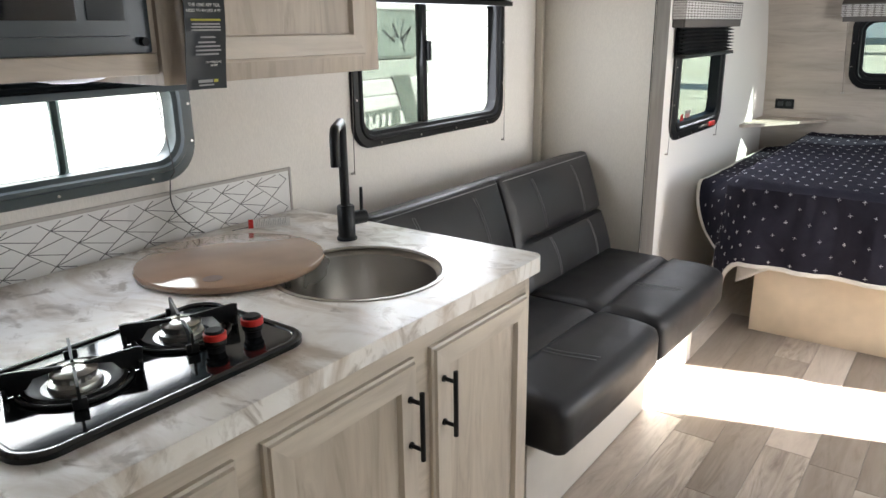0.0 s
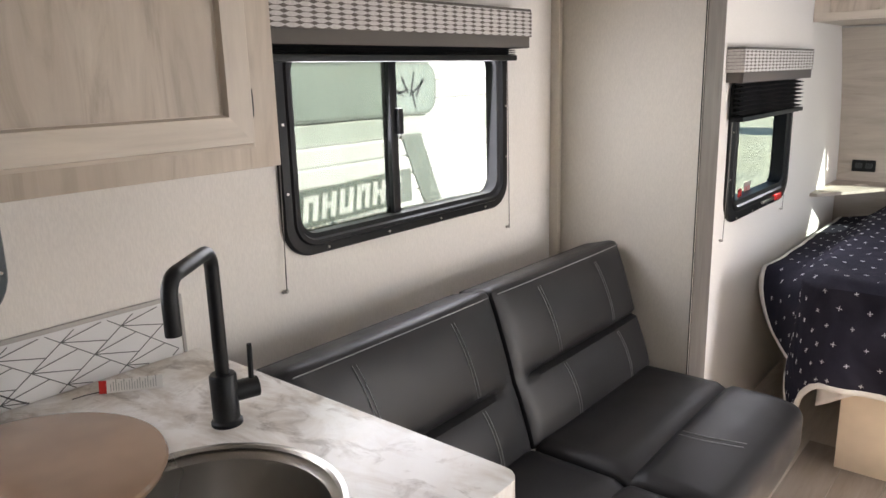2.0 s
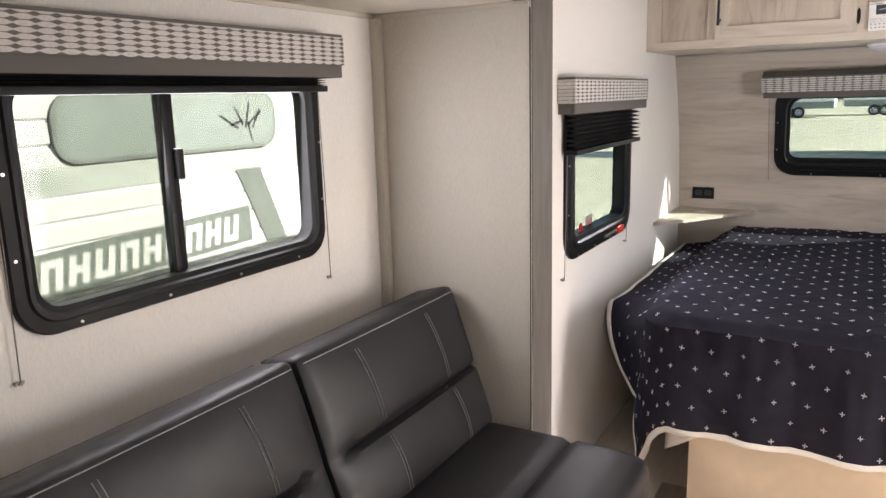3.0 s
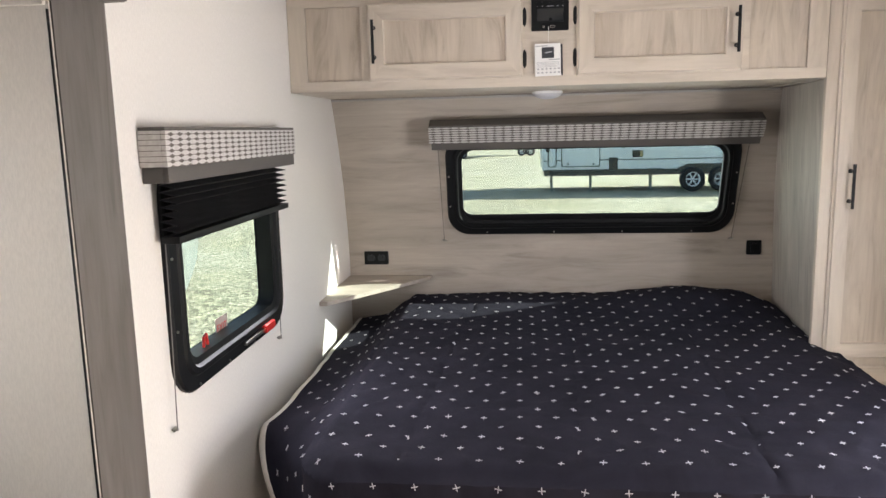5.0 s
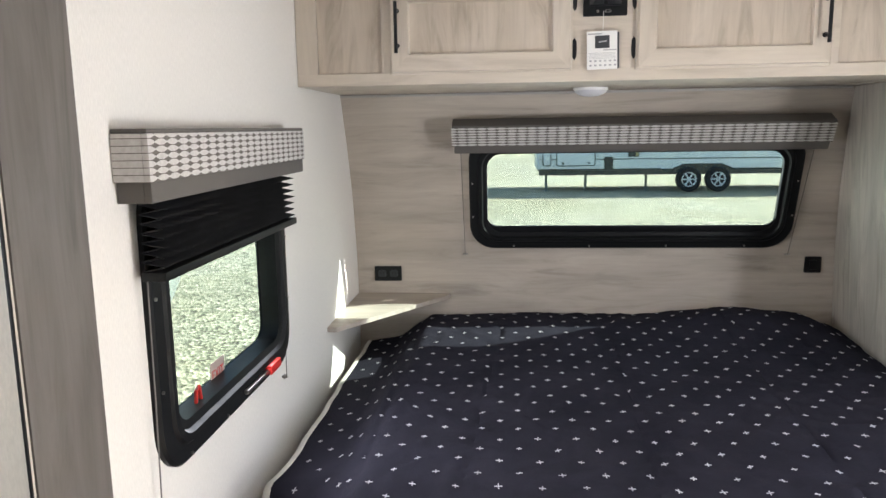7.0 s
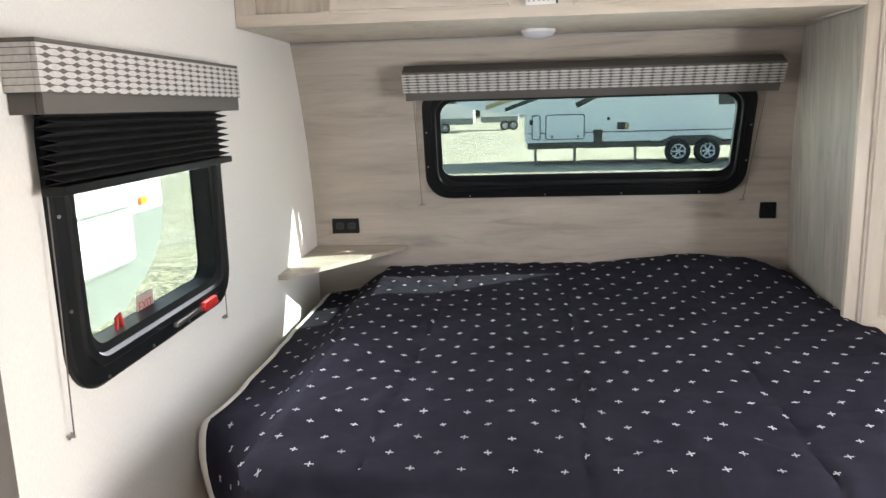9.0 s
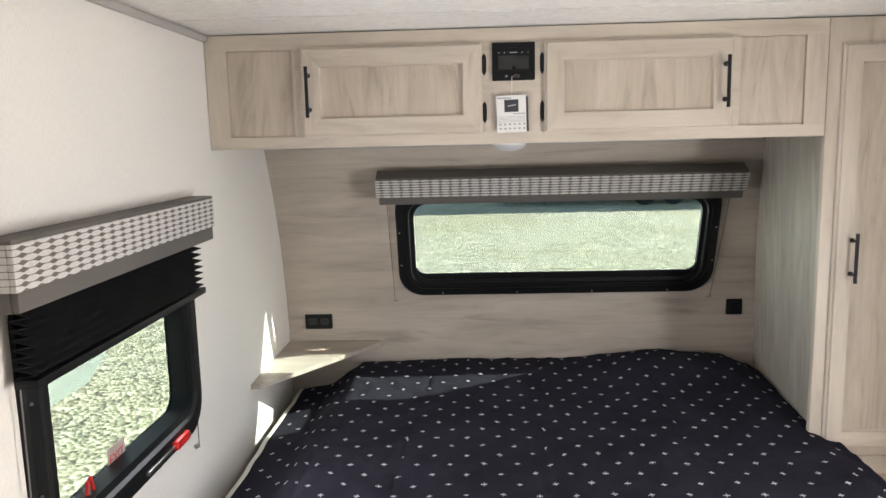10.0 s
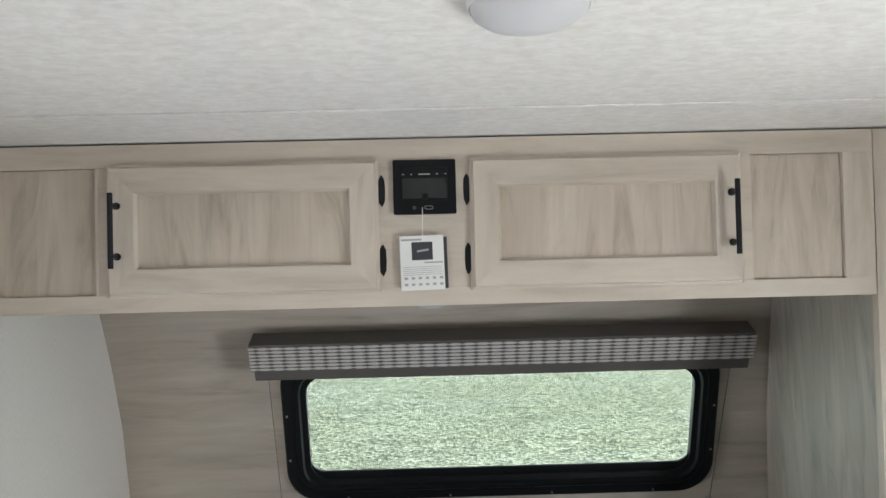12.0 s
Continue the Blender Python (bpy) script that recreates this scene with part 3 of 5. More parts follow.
window("window_1", facing_x(S, WIN_K), WIN_K[1] - WIN_K[0], WIN_K[3] - WIN_K[2], M_FRAME_HAZE, "wide kitchen window in a grey rounded frame", 0.17, 0.056, True, 0.10, -0.034, M_STILE, pane_mat=M_GLASS_PALE)
window("window_2", facing_x(S, WIN_A), WIN_A[1] - WIN_A[0], WIN_A[3] - WIN_A[2], M_BLACK, "black-framed sliding window above the sofa", -0.045, deep=-0.03)
window("window_3", facing_x(W, WIN_B), WIN_B[1] - WIN_B[0], WIN_B[3] - WIN_B[2], M_BLACK, "black-framed emergency exit window by the bed", None, 0.082, True, 0.10, -0.042, pane_mat=M_GLASS_GREEN)
C_UP = Vector((0, front_y(WIN_C[3]) - front_y(WIN_C[2]), WIN_C[3] - WIN_C[2])).normalized()
C_H = math.hypot(front_y(WIN_C[3]) - front_y(WIN_C[2]), WIN_C[3] - WIN_C[2])
M_C = plane_at(((WIN_C[0] + WIN_C[1]) / 2, (front_y(WIN_C[3]) + front_y(WIN_C[2])) / 2 - 0.012, (WIN_C[2] + WIN_C[3]) / 2), (1, 0, 0), C_UP)
window("window_4", M_C, WIN_C[1] - WIN_C[0], C_H, M_BLACK, "wide black-framed window above the bed head", None, 0.074, True, 0.105, -0.006, rail=0.032, pane_mat=M_GLASS_GREEN)
# unseen window, added only as an opening for fill light
window("window_5", plane_at((E, 1.6, 1.175), (0, -1, 0), (0, 0, 1)), 1.4, 0.65, M_BLACK, "added black-framed side window, unseen, for fill light", None)

# entry door with a tall pane
door = thing("door_1", (E, 3.685, 0), "white entry door with a full-length clear glass pane", "door", kind="structure")
bm = bmesh.new()
ring(bm, plane_at((E, 3.74, 0.765), (0, -1, 0), (0, 0, 1)), 0.58, 1.49, 0.05, [(0, 0), (0, 0.012), (0.03, 0.012), (0.04, 0.004), (0.04, -0.05), (0, -0.05)])
part("door_window_frame", bm, M_WHITE, door)
bm = bmesh.new()
slab(bm, plane_at((E, 3.74, 0.765), (0, -1, 0), (0, 0, 1)), 0.51, 1.42, 0.01, -0.03, -0.026)
part("pane", bm, M_CLEARGLASS, door).visible_shadow = False

window_light("sky_slide_window", (S - 0.02, 2.65, 1.33), (0, 2.65, 1.2), 0.85, 0.42, 1.0)
window_light("sky_kitchen_window", (S - 0.02, 1.0, 1.24), (0, 1.0, 1.1), 0.9, 0.22, 0.3)
# fill lamp in the added right-hand opening, no known source there
window_light("fill_added_side_window", (E + 0.02, 1.6, 1.175), (0, 1.6, 1.1), 1.25, 0.5, 0.45)
window_light("sky_door_pane", (E + 0.03, 3.74, 1.04), (0, 3.80, 0.95), 0.46, 0.82, 2.35)
window_light("sky_bed_window", (W + 0.03, 4.28, 1.12), (0, 4.28, 1.0), 0.60, 0.36, 0.8)
window_light("sky_front_window", (0.04, 5.72, 1.27), (0.04, 4, 1.1), 1.15, 0.3, 0.7)

# ---- outside ----
bm = bmesh.new()
bmesh.ops.create_grid(bm, x_segments=40, y_segments=40, size=600)
for v in bm.verts:
    v.co.z = GROUND
solid("ground", bm, M_GRAVEL, "pale gravel lot in bright sun", "ground", "structure", smooth=False)

# sub-floor and planks
bm = bmesh.new()
box(bm, (S, BACK, -0.08), (E, F, -0.006))
floor = solid("floor", bm, M_FLOOR, "grey-brown wood-look plank floor", "floor", "structure")

# ---- kitchen ----
BASE_X = -0.755


def handle(bm, p0, p1, out, r=0.0055, stand=0.032):
    """A straight bar on two posts."""
    p0, p1, out = Vector(p0), Vector(p1), Vector(out).normalized()
    cyl(bm, p0 + out * stand, p1 + out * stand, r, seg=12)
    for f in (0.16, 0.84):
        q = p0.lerp(p1, f)
        cyl(bm, q, q + out * stand, r * 0.85, seg=10)
        cyl(bm, q, q + out * 0.004, r * 1.4, seg=10)


def shaker(name, m, w, h, parent, grain_up, grain_side, frame_w=0.055, thick=0.019, panel_mat=None):
    """A framed door with a sunk panel, mitred corners and a moulded outer edge."""
    bm = bmesh.new()
    a, b = w / 2, h / 2
    f = frame_w

    def loop(x, y, z):
        return [bm.verts.new(m @ Vector(p)) for p in ((-x, -y, z), (x, -y, z), (x, y, z), (-x, y, z))]
    rings = [loop(a, b, 0), loop(a, b, thick * 0.5), loop(a - 0.006, b - 0.006, thick * 0.62), loop(a - 0.008, b - 0.008, thick),
             loop(a - f, b - f, thick), loop(a - f - 0.004, b - f - 0.004, thick - 0.012), loop(a - f - 0.005, b - f - 0.005, thick - 0.012)]
    for p, q in zip(rings, rings[1:]):
        for k in range(4):
            bm.faces.new((p[k], p[(k + 1) % 4], q[(k + 1) % 4], q[k])).material_index = 1 if k in (0, 2) else 0
    bm.faces.new(rings[-1]).material_index = 2
    bm.faces.new(rings[0][::-1])
    ob = part(name, bm, [grain_up, grain_side, panel_mat or M_WOOD_V], parent, smooth=False)
    return ob


def flap_hinge(parent, p, way, out):
    """A flat leaf-shaped black hinge."""
    bm = bmesh.new()
    m = plane_at(p, Vector(way).cross(Vector(out)) * -1, way)
    pts = [(0.0, -0.034), (0.008, -0.022), (0.011, 0), (0.008, 0.022), (0.0, 0.034), (-0.006, 0.022), (-0.007, 0), (-0.006, -0.022)]
    a = [bm.verts.new(m @ Vector((x, y, 0.0))) for x, y in pts]
    b = [bm.verts.new(m @ Vector((x * 0.8, y * 0.95, 0.006))) for x, y in pts]
    for k in range(8):
        bm.faces.new((a[k], a[(k + 1) % 8], b[(k + 1) % 8], b[k]))
    bm.faces.new(b)
    bm.faces.new(a[::-1])
    return part("hinge", bm, M_MATTE, parent, "black leaf hinge")


base = thing("base_cabinet", (-1.2, 1.0, 0), "pale wood-grain kitchen base cabinet under the counter", "cabinet")
bm = bmesh.new()
box(bm, (BASE_X - 0.02, -0.6, 0.06), (BASE_X, 1.845, 0.859), 0.002)
box(bm, (S + 0.002, 1.845, 0.0), (BASE_X, 1.865, 0.859), 0.002)
box(bm, (S + 0.002, -0.6, 0.0), (BASE_X - 0.06, 1.845, 0.06))
box(bm, (S + 0.002, -0.6, 0.06), (BASE_X - 0.02, -0.58, 0.859))
part("body", bm, M_WOOD_Y, base)


def fx(x, y, z):
    return plane_at((x, y, z), (0, 1, 0), (0, 0, 1))


for y0, y1, hy in ((1.435, 1.835, 1.507), (0.98, 1.378, 1.392 - 0.06), (0.44, 0.925, 0.88)):
    d = shaker("door", fx(BASE_X, (y0 + y1) / 2, 0.46), y1 - y0, 0.70, base, M_RAIL_V, M_RAIL_Y)
    bm = bmesh.new()
    hy = y0 + 0.03 if y0 > 1.4 else y1 - 0.03
    hz = 0.0 if y0 > 0.9 else -0.06
    handle(bm, (BASE_X + 0.019, hy, 0.60 + hz), (BASE_X + 0.019, hy, 0.755 + hz), (1, 0, 0))
    part("handle", bm, M_MATTE, d, "matte black bar handle")

# countertop with a round cut-out
SINK, SINK_R = Vector((-1.03, 1.53, 0.9)), 0.205
ctr = thing("countertop", (-1.2, 1.0, 0.86), "white marble-look laminate countertop with tan veins", "countertop")
bm = bmesh.new()
X0, X1, Y0, Y1 = S + 0.002, -0.73, -0.6, 1.90
out = [(X0, Y0), (X1, Y0)]
for k in range(7):
    a = radians(90 * k / 6)
    out.append((X1 - 0.035 + 0.035 * math.cos(a), Y1 - 0.035 + 0.035 * math.sin(a)))
out.append((X0, Y1))
SEG = 56
circ = [(SINK.x + SINK_R * math.cos(2 * math.pi * k / SEG), SINK.y + SINK_R * math.sin(2 * math.pi * k / SEG)) for k in range(SEG)]
top_o = [bm.verts.new((x, y, 0.9)) for x, y in out]
top_c = [bm.verts.new((x, y, 0.9)) for x, y in circ]
edges = [bm.edges.new((l[k], l[(k + 1) % len(l)])) for l in (top_o, top_c) for k in range(len(l))]
bmesh.ops.triangle_fill(bm, use_beauty=True, edges=edges)
low_o = [bm.verts.new((x, y, 0.86)) for x, y in out]
for k in range(len(out)):
    bm.faces.new((top_o[k], top_o[(k + 1) % len(out)], low_o[(k + 1) % len(out)], low_o[k]))
low_c = [bm.verts.new((x, y, 0.86)) for x, y in circ]
for k in range(SEG):
    bm.faces.new((top_c[k], top_c[(k + 1) % SEG], low_c[(k + 1) % SEG], low_c[k]))
cob = part("slab", bm, M_MARBLE, ctr)
bv = cob.modifiers.new("edge", "BEVEL")
bv.width, bv.segments, bv.limit_method, bv.angle_limit = 0.006, 3, "ANGLE", radians(50)


# sink
sink = thing("sink", (SINK.x, SINK.y, 0.74), "round brushed steel kitchen sink", "sink")
bm = bmesh.new()
R = SINK_R
lathe(bm, (SINK.x, SINK.y, 0), [(R + 0.001, 0.9015), (R + 0.001, 0.898), (R - 0.012, 0.892), (R - 0.020, 0.885), (R - 0.024, 0.80), (R - 0.04, 0.757), (R - 0.075, 0.742), (0.04, 0.738), (0.036, 0.732), (0.0, 0.732)], 56)
part("bowl", bm, M_STEEL, sink)
bm = bmesh.new()
lathe(bm, (SINK.x, SINK.y, 0), [(R + 0.003, 0.9005), (R + 0.003, 0.9025), (R - 0.006, 0.9035), (R - 0.010, 0.899), (R - 0.004, 0.896)], 56)
part("rim", bm, M_STEEL, sink)

# sink cover lying beside the sink
cover = thing("sink_cover", (-1.325, 1.388, 0.9), "round tan sink cover in plastic wrap lying on the counter", "sink cover")
TILT_M = Matrix.Translation((-1.325, 1.388, 0.9115)) @ Euler((radians(0.2), radians(-0.3), 0)).to_matrix().to_4x4()
bm = bmesh.new()
lathe(bm, (0, 0, 0), [(0.0, -0.009), (0.219, -0.009), (0.225, -0.005), (0.227, 0.002), (0.224, 0.008), (0.218, 0.010), (0.0, 0.010)], 64, 0, TILT_M)
part("board", bm, M_BOARDW, cover)
bm = bmesh.new()
lathe(bm, (0.10, -0.13, 0), [(0.0, 0.0102), (0.022, 0.0102), (0.022, 0.0108), (0.0, 0.0108)], 24, 0, TILT_M)
part("finger_hole", bm, plain("dark_hole_wood", (0.16, 0.10, 0.07), 0.5), cover)

# tap
tap = thing("tap", (-1.25, 1.72, 0.9), "matte black kitchen tap with a square-bent spout", "tap")
bm = bmesh.new()
lathe(bm, (-1.25, 1.72, 0.9), [(0.0, 0.0), (0.028, 0.0), (0.028, 0.006), (0.024, 0.010), (0.024, 0.092), (0.021, 0.096), (0.0, 0.096)], 28)
part("body", bm, M_MATTE, tap)
bm = bmesh.new()
sx, sy = 0.115, -0.145
pts = [(-1.25, 1.72, 0.99), (-1.25, 1.72, 1.19)]
for k in range(1, 8):
    a = radians(90 * k / 7)
    f = 0.032 * (1 - math.cos(a)) / 0.185
    pts.append((-1.25 + sx * f, 1.72 + sy * f, 1.19 + 0.032 * math.sin(a)))
for k in range(8):
    a = radians(90 * k / 7)
    f = (0.185 - 0.032 + 0.032 * math.sin(a)) / 0.185
    pts.append((-1.25 + sx * f, 1.72 + sy * f, 1.19 + 0.032 * math.cos(a)))
pts.append((-1.25 + sx, 1.72 + sy, 1.135))
tube(bm, pts, 0.0125, 16)
part("spout", bm, M_MATTE, tap)
bm = bmesh.new()
cyl(bm, (-1.25, 1.735, 0.955), (-1.236, 1.781, 0.955), 0.019, 0.019, 20)
cyl(bm, (-1.2395, 1.771, 0.955), (-1.2395, 1.773, 1.038), 0.0052, 0.0045, 12)
part("lever", bm, M_MATTE, tap)

# cooktop
HX0, HX1, HY0, HY1 = -1.155, -0.828, 0.655, 1.185
hob = thing("cooktop", ((HX0 + HX1) / 2, (HY0 + HY1) / 2, 0.9), "two-burner black glass gas cooktop set in the counter", "cooktop")
M_H = plane_at(((HX0 + HX1) / 2, (HY0 + HY1) / 2, 0.9), (1, 0, 0), (0, 1, 0))
bm = bmesh.new()
slab(bm, M_H, HX1 - HX0, HY1 - HY0, 0.055, 0.001, 0.010)
ring(bm, M_H, HX1 - HX0, HY1 - HY0, 0.055, [(0.0, 0.010), (0.003, 0.0135), (0.010, 0.0145), (0.014, 0.0125), (0.014, 0.009), (0.0, 0.009)])
part("glass_top", bm, M_GLOSS, hob)
for bx, by in ((-1.005, 0.825), (-1.035, 1.045)):
    bm = bmesh.new()
    lathe(bm, (bx, by, 0.9), [(0.075, 0.010), (0.080, 0.016), (0.074, 0.019), (0.058, 0.012), (0.052, 0.010)], 36)
    bn = part("burner", bm, M_BLACK, hob)
    bm = bmesh.new()
    lathe(bm, (bx, by, 0.9), [(0.042, 0.010), (0.040, 0.018), (0.033, 0.021), (0.0325, 0.029), (0.0365, 0.030), (0.0365, 0.035), (0.031, 0.039), (0.019, 0.0395), (0.017, 0.037), (0.0, 0.037)], 36)
    for v in bm.verts:
        if 0.92 < v.co.z < 0.9305 and round(math.atan2(v.co.y - by, v.co.x - bx) * 18 / math.pi) % 2:
            v.co.x, v.co.y = bx + (v.co.x - bx) * 0.92, by + (v.co.y - by) * 0.92
    part("burner_cap", bm, M_ALU, bn, "bright aluminium burner cap")
    bm = bmesh.new()
    tube(bm, [(bx + 0.086 * math.cos(2 * math.pi * k / 32), by + 0.086 * math.sin(2 * math.pi * k / 32), 0.914) for k in range(33)], 0.0038, 8)
    for k in range(4):
        a = radians(45 + 90 * k + 21)
        c, s = math.cos(a), math.sin(a)
        p = [(0.104, 0.912), (0.106, 0.950), (0.096, 0.952), (0.016, 0.945), (0.016, 0.941), (0.058, 0.934), (0.074, 0.912)]
        lo = [bm.verts.new((bx + r * c + 0.0024 * s, by + r * s - 0.0024 * c, z)) for r, z in p]
        hi = [bm.verts.new((bx + r * c - 0.0024 * s, by + r * s + 0.0024 * c, z)) for r, z in p]
        for q in range(len(p)):
            bm.faces.new((lo[q], lo[(q + 1) % len(p)], hi[(q + 1) % len(p)], hi[q]))
        bm.faces.new(lo[::-1])
        bm.faces.new(hi)
        box(bm, (-0.003, -0.011, 0.0), (0.003, 0.011, 0.018), 0.002, 0, Matrix.Translation((bx + 0.100 * c, by + 0.100 * s, 0.911)) @ pose(0, 0, 0, 0, 0, math.degrees(a)))
    part("pan_grate", bm, M_MATTE, hob, "black pan grate")
for kx, ky in ((-0.920, 1.035), (-0.920, 1.118)):
    bm = bmesh.new()
    lathe(bm, (kx, ky, 0.9), [(0.0, 0.010), (0.016, 0.010), (0.016, 0.022), (0.019, 0.024), (0.0195, 0.031), (0.018, 0.034), (0.017, 0.048), (0.0145, 0.051), (0.0, 0.051)], 28)
    kn = part("knob", bm, M_BLACK, hob)
    bm = bmesh.new()
    lathe(bm, (kx, ky, 0.9), [(0.0188, 0.0335), (0.0205, 0.0345), (0.0205, 0.045), (0.0175, 0.0465), (0.0172, 0.034)], 28)
    part("knob_ring", bm, M_RED, kn, "red ring round the knob")

# backsplash: white panel with thin crossing lines and a grey edge strip
bs = thing("backsplash", (S, 0.8, 0.9), "white backsplash with a pattern of thin crossing grey lines", "backsplash")
bm = bmesh.new()
box(bm, (S + 0.001, -0.6, 0.9015), (S + 0.005, 1.862, 1.030))
part("panel", bm, M_BACKSPL, bs)
bm = bmesh.new()
m = plane_at((S, 0, 0), (0, 1, 0), (0, 0, 1))


def clip_line(bm, y0, z0, y1, z1):
    """A pattern line kept within the panel."""
    lo, hi = 0.903, 1.024
    if z0 > z1:
        y0, z0, y1, z1 = y1, z1, y0, z0
    if z1 <= lo or z0 >= hi:
        return
    if z1 > hi:
        y1, z1 = y0 + (y1 - y0) * (hi - z0) / (z1 - z0), hi
    if z0 < lo:
        y0, z0 = y1 + (y0 - y1) * (z1 - lo) / (z1 - z0), lo
    if max(y0, y1) < 1.858 and min(y0, y1) > -0.59:
        strip(bm, m, y0, z0, y1, z1, 0.0019, 0.0046, 0.0058)


PA, PB, PN = Vector((0.0617, -0.0445)), Vector((0.0617, 0.0445)), Vector((1.234, 1.004))
for i in range(-16, 18):
    for j in range(-18, 18):
        p = PN + PA * i + PB * j
        if -0.8 < p.x < 1.9 and 0.80 < p.y < 1.13:
            for q in (p + PA, p + PB, p + PA + PB / 2, p + PB + PA / 2):
                clip_line(bm, p.x, p.y, q.x, q.y)
part("line_pattern", bm, M_LINE, bs, smooth=False)
bm = bmesh.new()
box(bm, (S + 0.001, -0.6, 1.030), (S + 0.009, 1.862, 1.040), 0.002)
box(bm, (S + 0.001, 1.862, 0.9015), (S + 0.009, 1.870, 1.040), 0.002)
part("edge_strip", bm, M_TRIMG, bs, "grey edge strip")

# loose wire on the wall, paper tag on the counter
bm = bmesh.new()
pts = [(S + 0.045, 1.405 + 0.030 * f, 1.330 - 0.245 * f) for f in (0.0, 0.25, 0.5, 0.75, 0.95)]
for k in range(25):
    f = k / 24
    pts.append((S + 0.012 + 0.010 * math.sin(f * math.pi), 1.440 + 0.075 * f ** 3 - 0.012 * math.sin(f * 5), 1.075 - 0.170 * (f ** 0.85)))
tube(bm, pts, 0.0016, 6)
solid("wire", bm, M_INK, "thin black wire hanging down the backsplash", "wire", base=(S + 0.01, 1.5, 0.905))
tg = thing("warning_tag", (-1.53, 1.685, 0.9), "small white paper tag with a red end on the counter", "tag")
m = plane_at((-1.528, 1.685, 0.9125), (0.6, 0.8, 0), (-0.24, 0.18, 0.95))
bm = bmesh.new()
box(bm, (-0.055, -0.012, 0), (0.06, 0.014, 0.0008), 0, 0, m)
part("paper", bm, M_PAPER, tg)
bm = bmesh.new()
box(bm, (-0.060, -0.012, 0.0008), (-0.046, 0.014, 0.0016), 0, 0, m)
part("red_end", bm, M_RED, tg, "red printed end")
bm = bmesh.new()
for k in range(18):
    strip(bm, m, -0.038 + k * 0.005, -0.008, -0.038 + k * 0.005, 0.006 + 0.004 * (k % 3), 0.0014, 0.0008, 0.0014)
part("print", bm, M_GREY, tg, smooth=False)
bm = bmesh.new()
tube(bm, [(-1.562, 1.637, 0.905), (-1.575, 1.615, 0.903), (-1.580, 1.590, 0.902)], 0.001, 6)
part("string", bm, M_INK, tg)

# ---- upper kitchen cabinet ----
UC_X = -1.265
up = thing("upper_cabinet", (-1.45, 1.56, 1.37), "pale wood-grain upper kitchen cabinet with one framed door", "cabinet")
bm = bmesh.new()
box(bm, (S + 0.002, 1.222, 1.346), (UC_X, 1.896, SLIDE_Z - 0.003), 0.003)
part("body", bm, M_WOOD_V, up)
d = shaker("door", fx(UC_X, 1.563, 1.569), 0.545, 0.367, up, M_RAIL_V, M_RAIL_Y)
bm = bmesh.new()
handle(bm, (UC_X + 0.019, 1.308, 1.515), (UC_X + 0.019, 1.308, 1.67), (1, 0, 0))
part("handle", bm, M_MATTE, d, "matte black bar handle")
for z in (1.462, 1.69):
    flap_hinge(up, (UC_X + 0.001, 1.838, z), (0, 0, 1), (1, 0, 0))

mw_box = thing("microwave_cabinet", (-1.45, 0.3, 1.37), "pale wood-grain cabinet holding the microwave", "cabinet")
bm = bmesh.new()
box(bm, (S + 0.002, -0.6, 1.37), (UC_X - 0.006, 1.218, 1.412), 0.003)
box(bm, (S + 0.002, 1.205, 1.412), (UC_X - 0.006, 1.218, SLIDE_Z - 0.003))
box(bm, (S + 0.002, -0.6, 1.412), (UC_X - 0.006, 0.60, SLIDE_Z - 0.003))
part("body", bm, M_WOOD_Y, mw_box)
mw = thing("microwave", (-1.45, 0.9, 1.412), "black built-in microwave oven", "microwave")
bm = bmesh.new()
box(bm, (S + 0.02, 0.602, 1.413), (UC_X + 0.004, 1.203, SLIDE_Z - 0.02), 0.006)
part("body", bm, M_MICRO, mw)
bm = bmesh.new()
box(bm, (UC_X + 0.004, 0.63, 1.446), (UC_X + 0.010, 1.155, SLIDE_Z - 0.05), 0.003)
md = part("door", bm, M_MICRO, mw)
bm = bmesh.new()
box(bm, (UC_X + 0.010, 0.66, 1.475), (UC_X + 0.012, 1.05, SLIDE_Z - 0.07), 0.001)
part("door_glass", bm, M_GLOSS, md)
bm = bmesh.new()
box(bm, (UC_X + 0.010, 1.07, 1.475), (UC_X + 0.0125, 1.145, SLIDE_Z - 0.07), 0.001)
cp = part("control_panel", bm, M_TAG, mw)
bm = bmesh.new()
box(bm, (UC_X + 0.0125, 1.09, 1.530), (UC_X + 0.0132, 1.125, 1.536))
part("display", bm, M_RED, cp, "small red display")
bm = bmesh.new()
cyl(bm, (UC_X + 0.004, 1.183, 1.435), (UC_X + 0.014, 1.183, 1.435), 0.009, 0.008, 20)
part("release_button", bm, M_BLACK, mw)

ul = thing("under_cabinet_light", (-1.45, 1.10, 1.36), "round white under-cabinet light", "light")
bm = bmesh.new()
lathe(bm, (-1.45, 1.12, 1.37), [(0.078, 0.0), (0.078, -0.005), (0.066, -0.011), (0.035, -0.017), (0.0, -0.019)], 36)
part("lens", bm, M_WHITE, ul)

# hanging leaflet on the cabinet handle
lf = thing("hang_tag", (-1.215, 1.292, 1.34), "dark printed leaflet hung on the upper cabinet handle", "leaflet")
bm = bmesh.new()
rows_n, cols_n = 18, 8
gv = []
for i in range(rows_n + 1):
    row = []
    f = i / rows_n
    for j in range(cols_n + 1):
        u = j / cols_n - 0.5
        row.append(bm.verts.new((-1.218 + 0.016 * math.sin(f * 3.3) * f + 0.028 * u * u + 0.010 * u, 1.290 + 0.092 * u + 0.010 * f - 0.004, 1.337 + 0.245 * f)))
    gv.append(row)
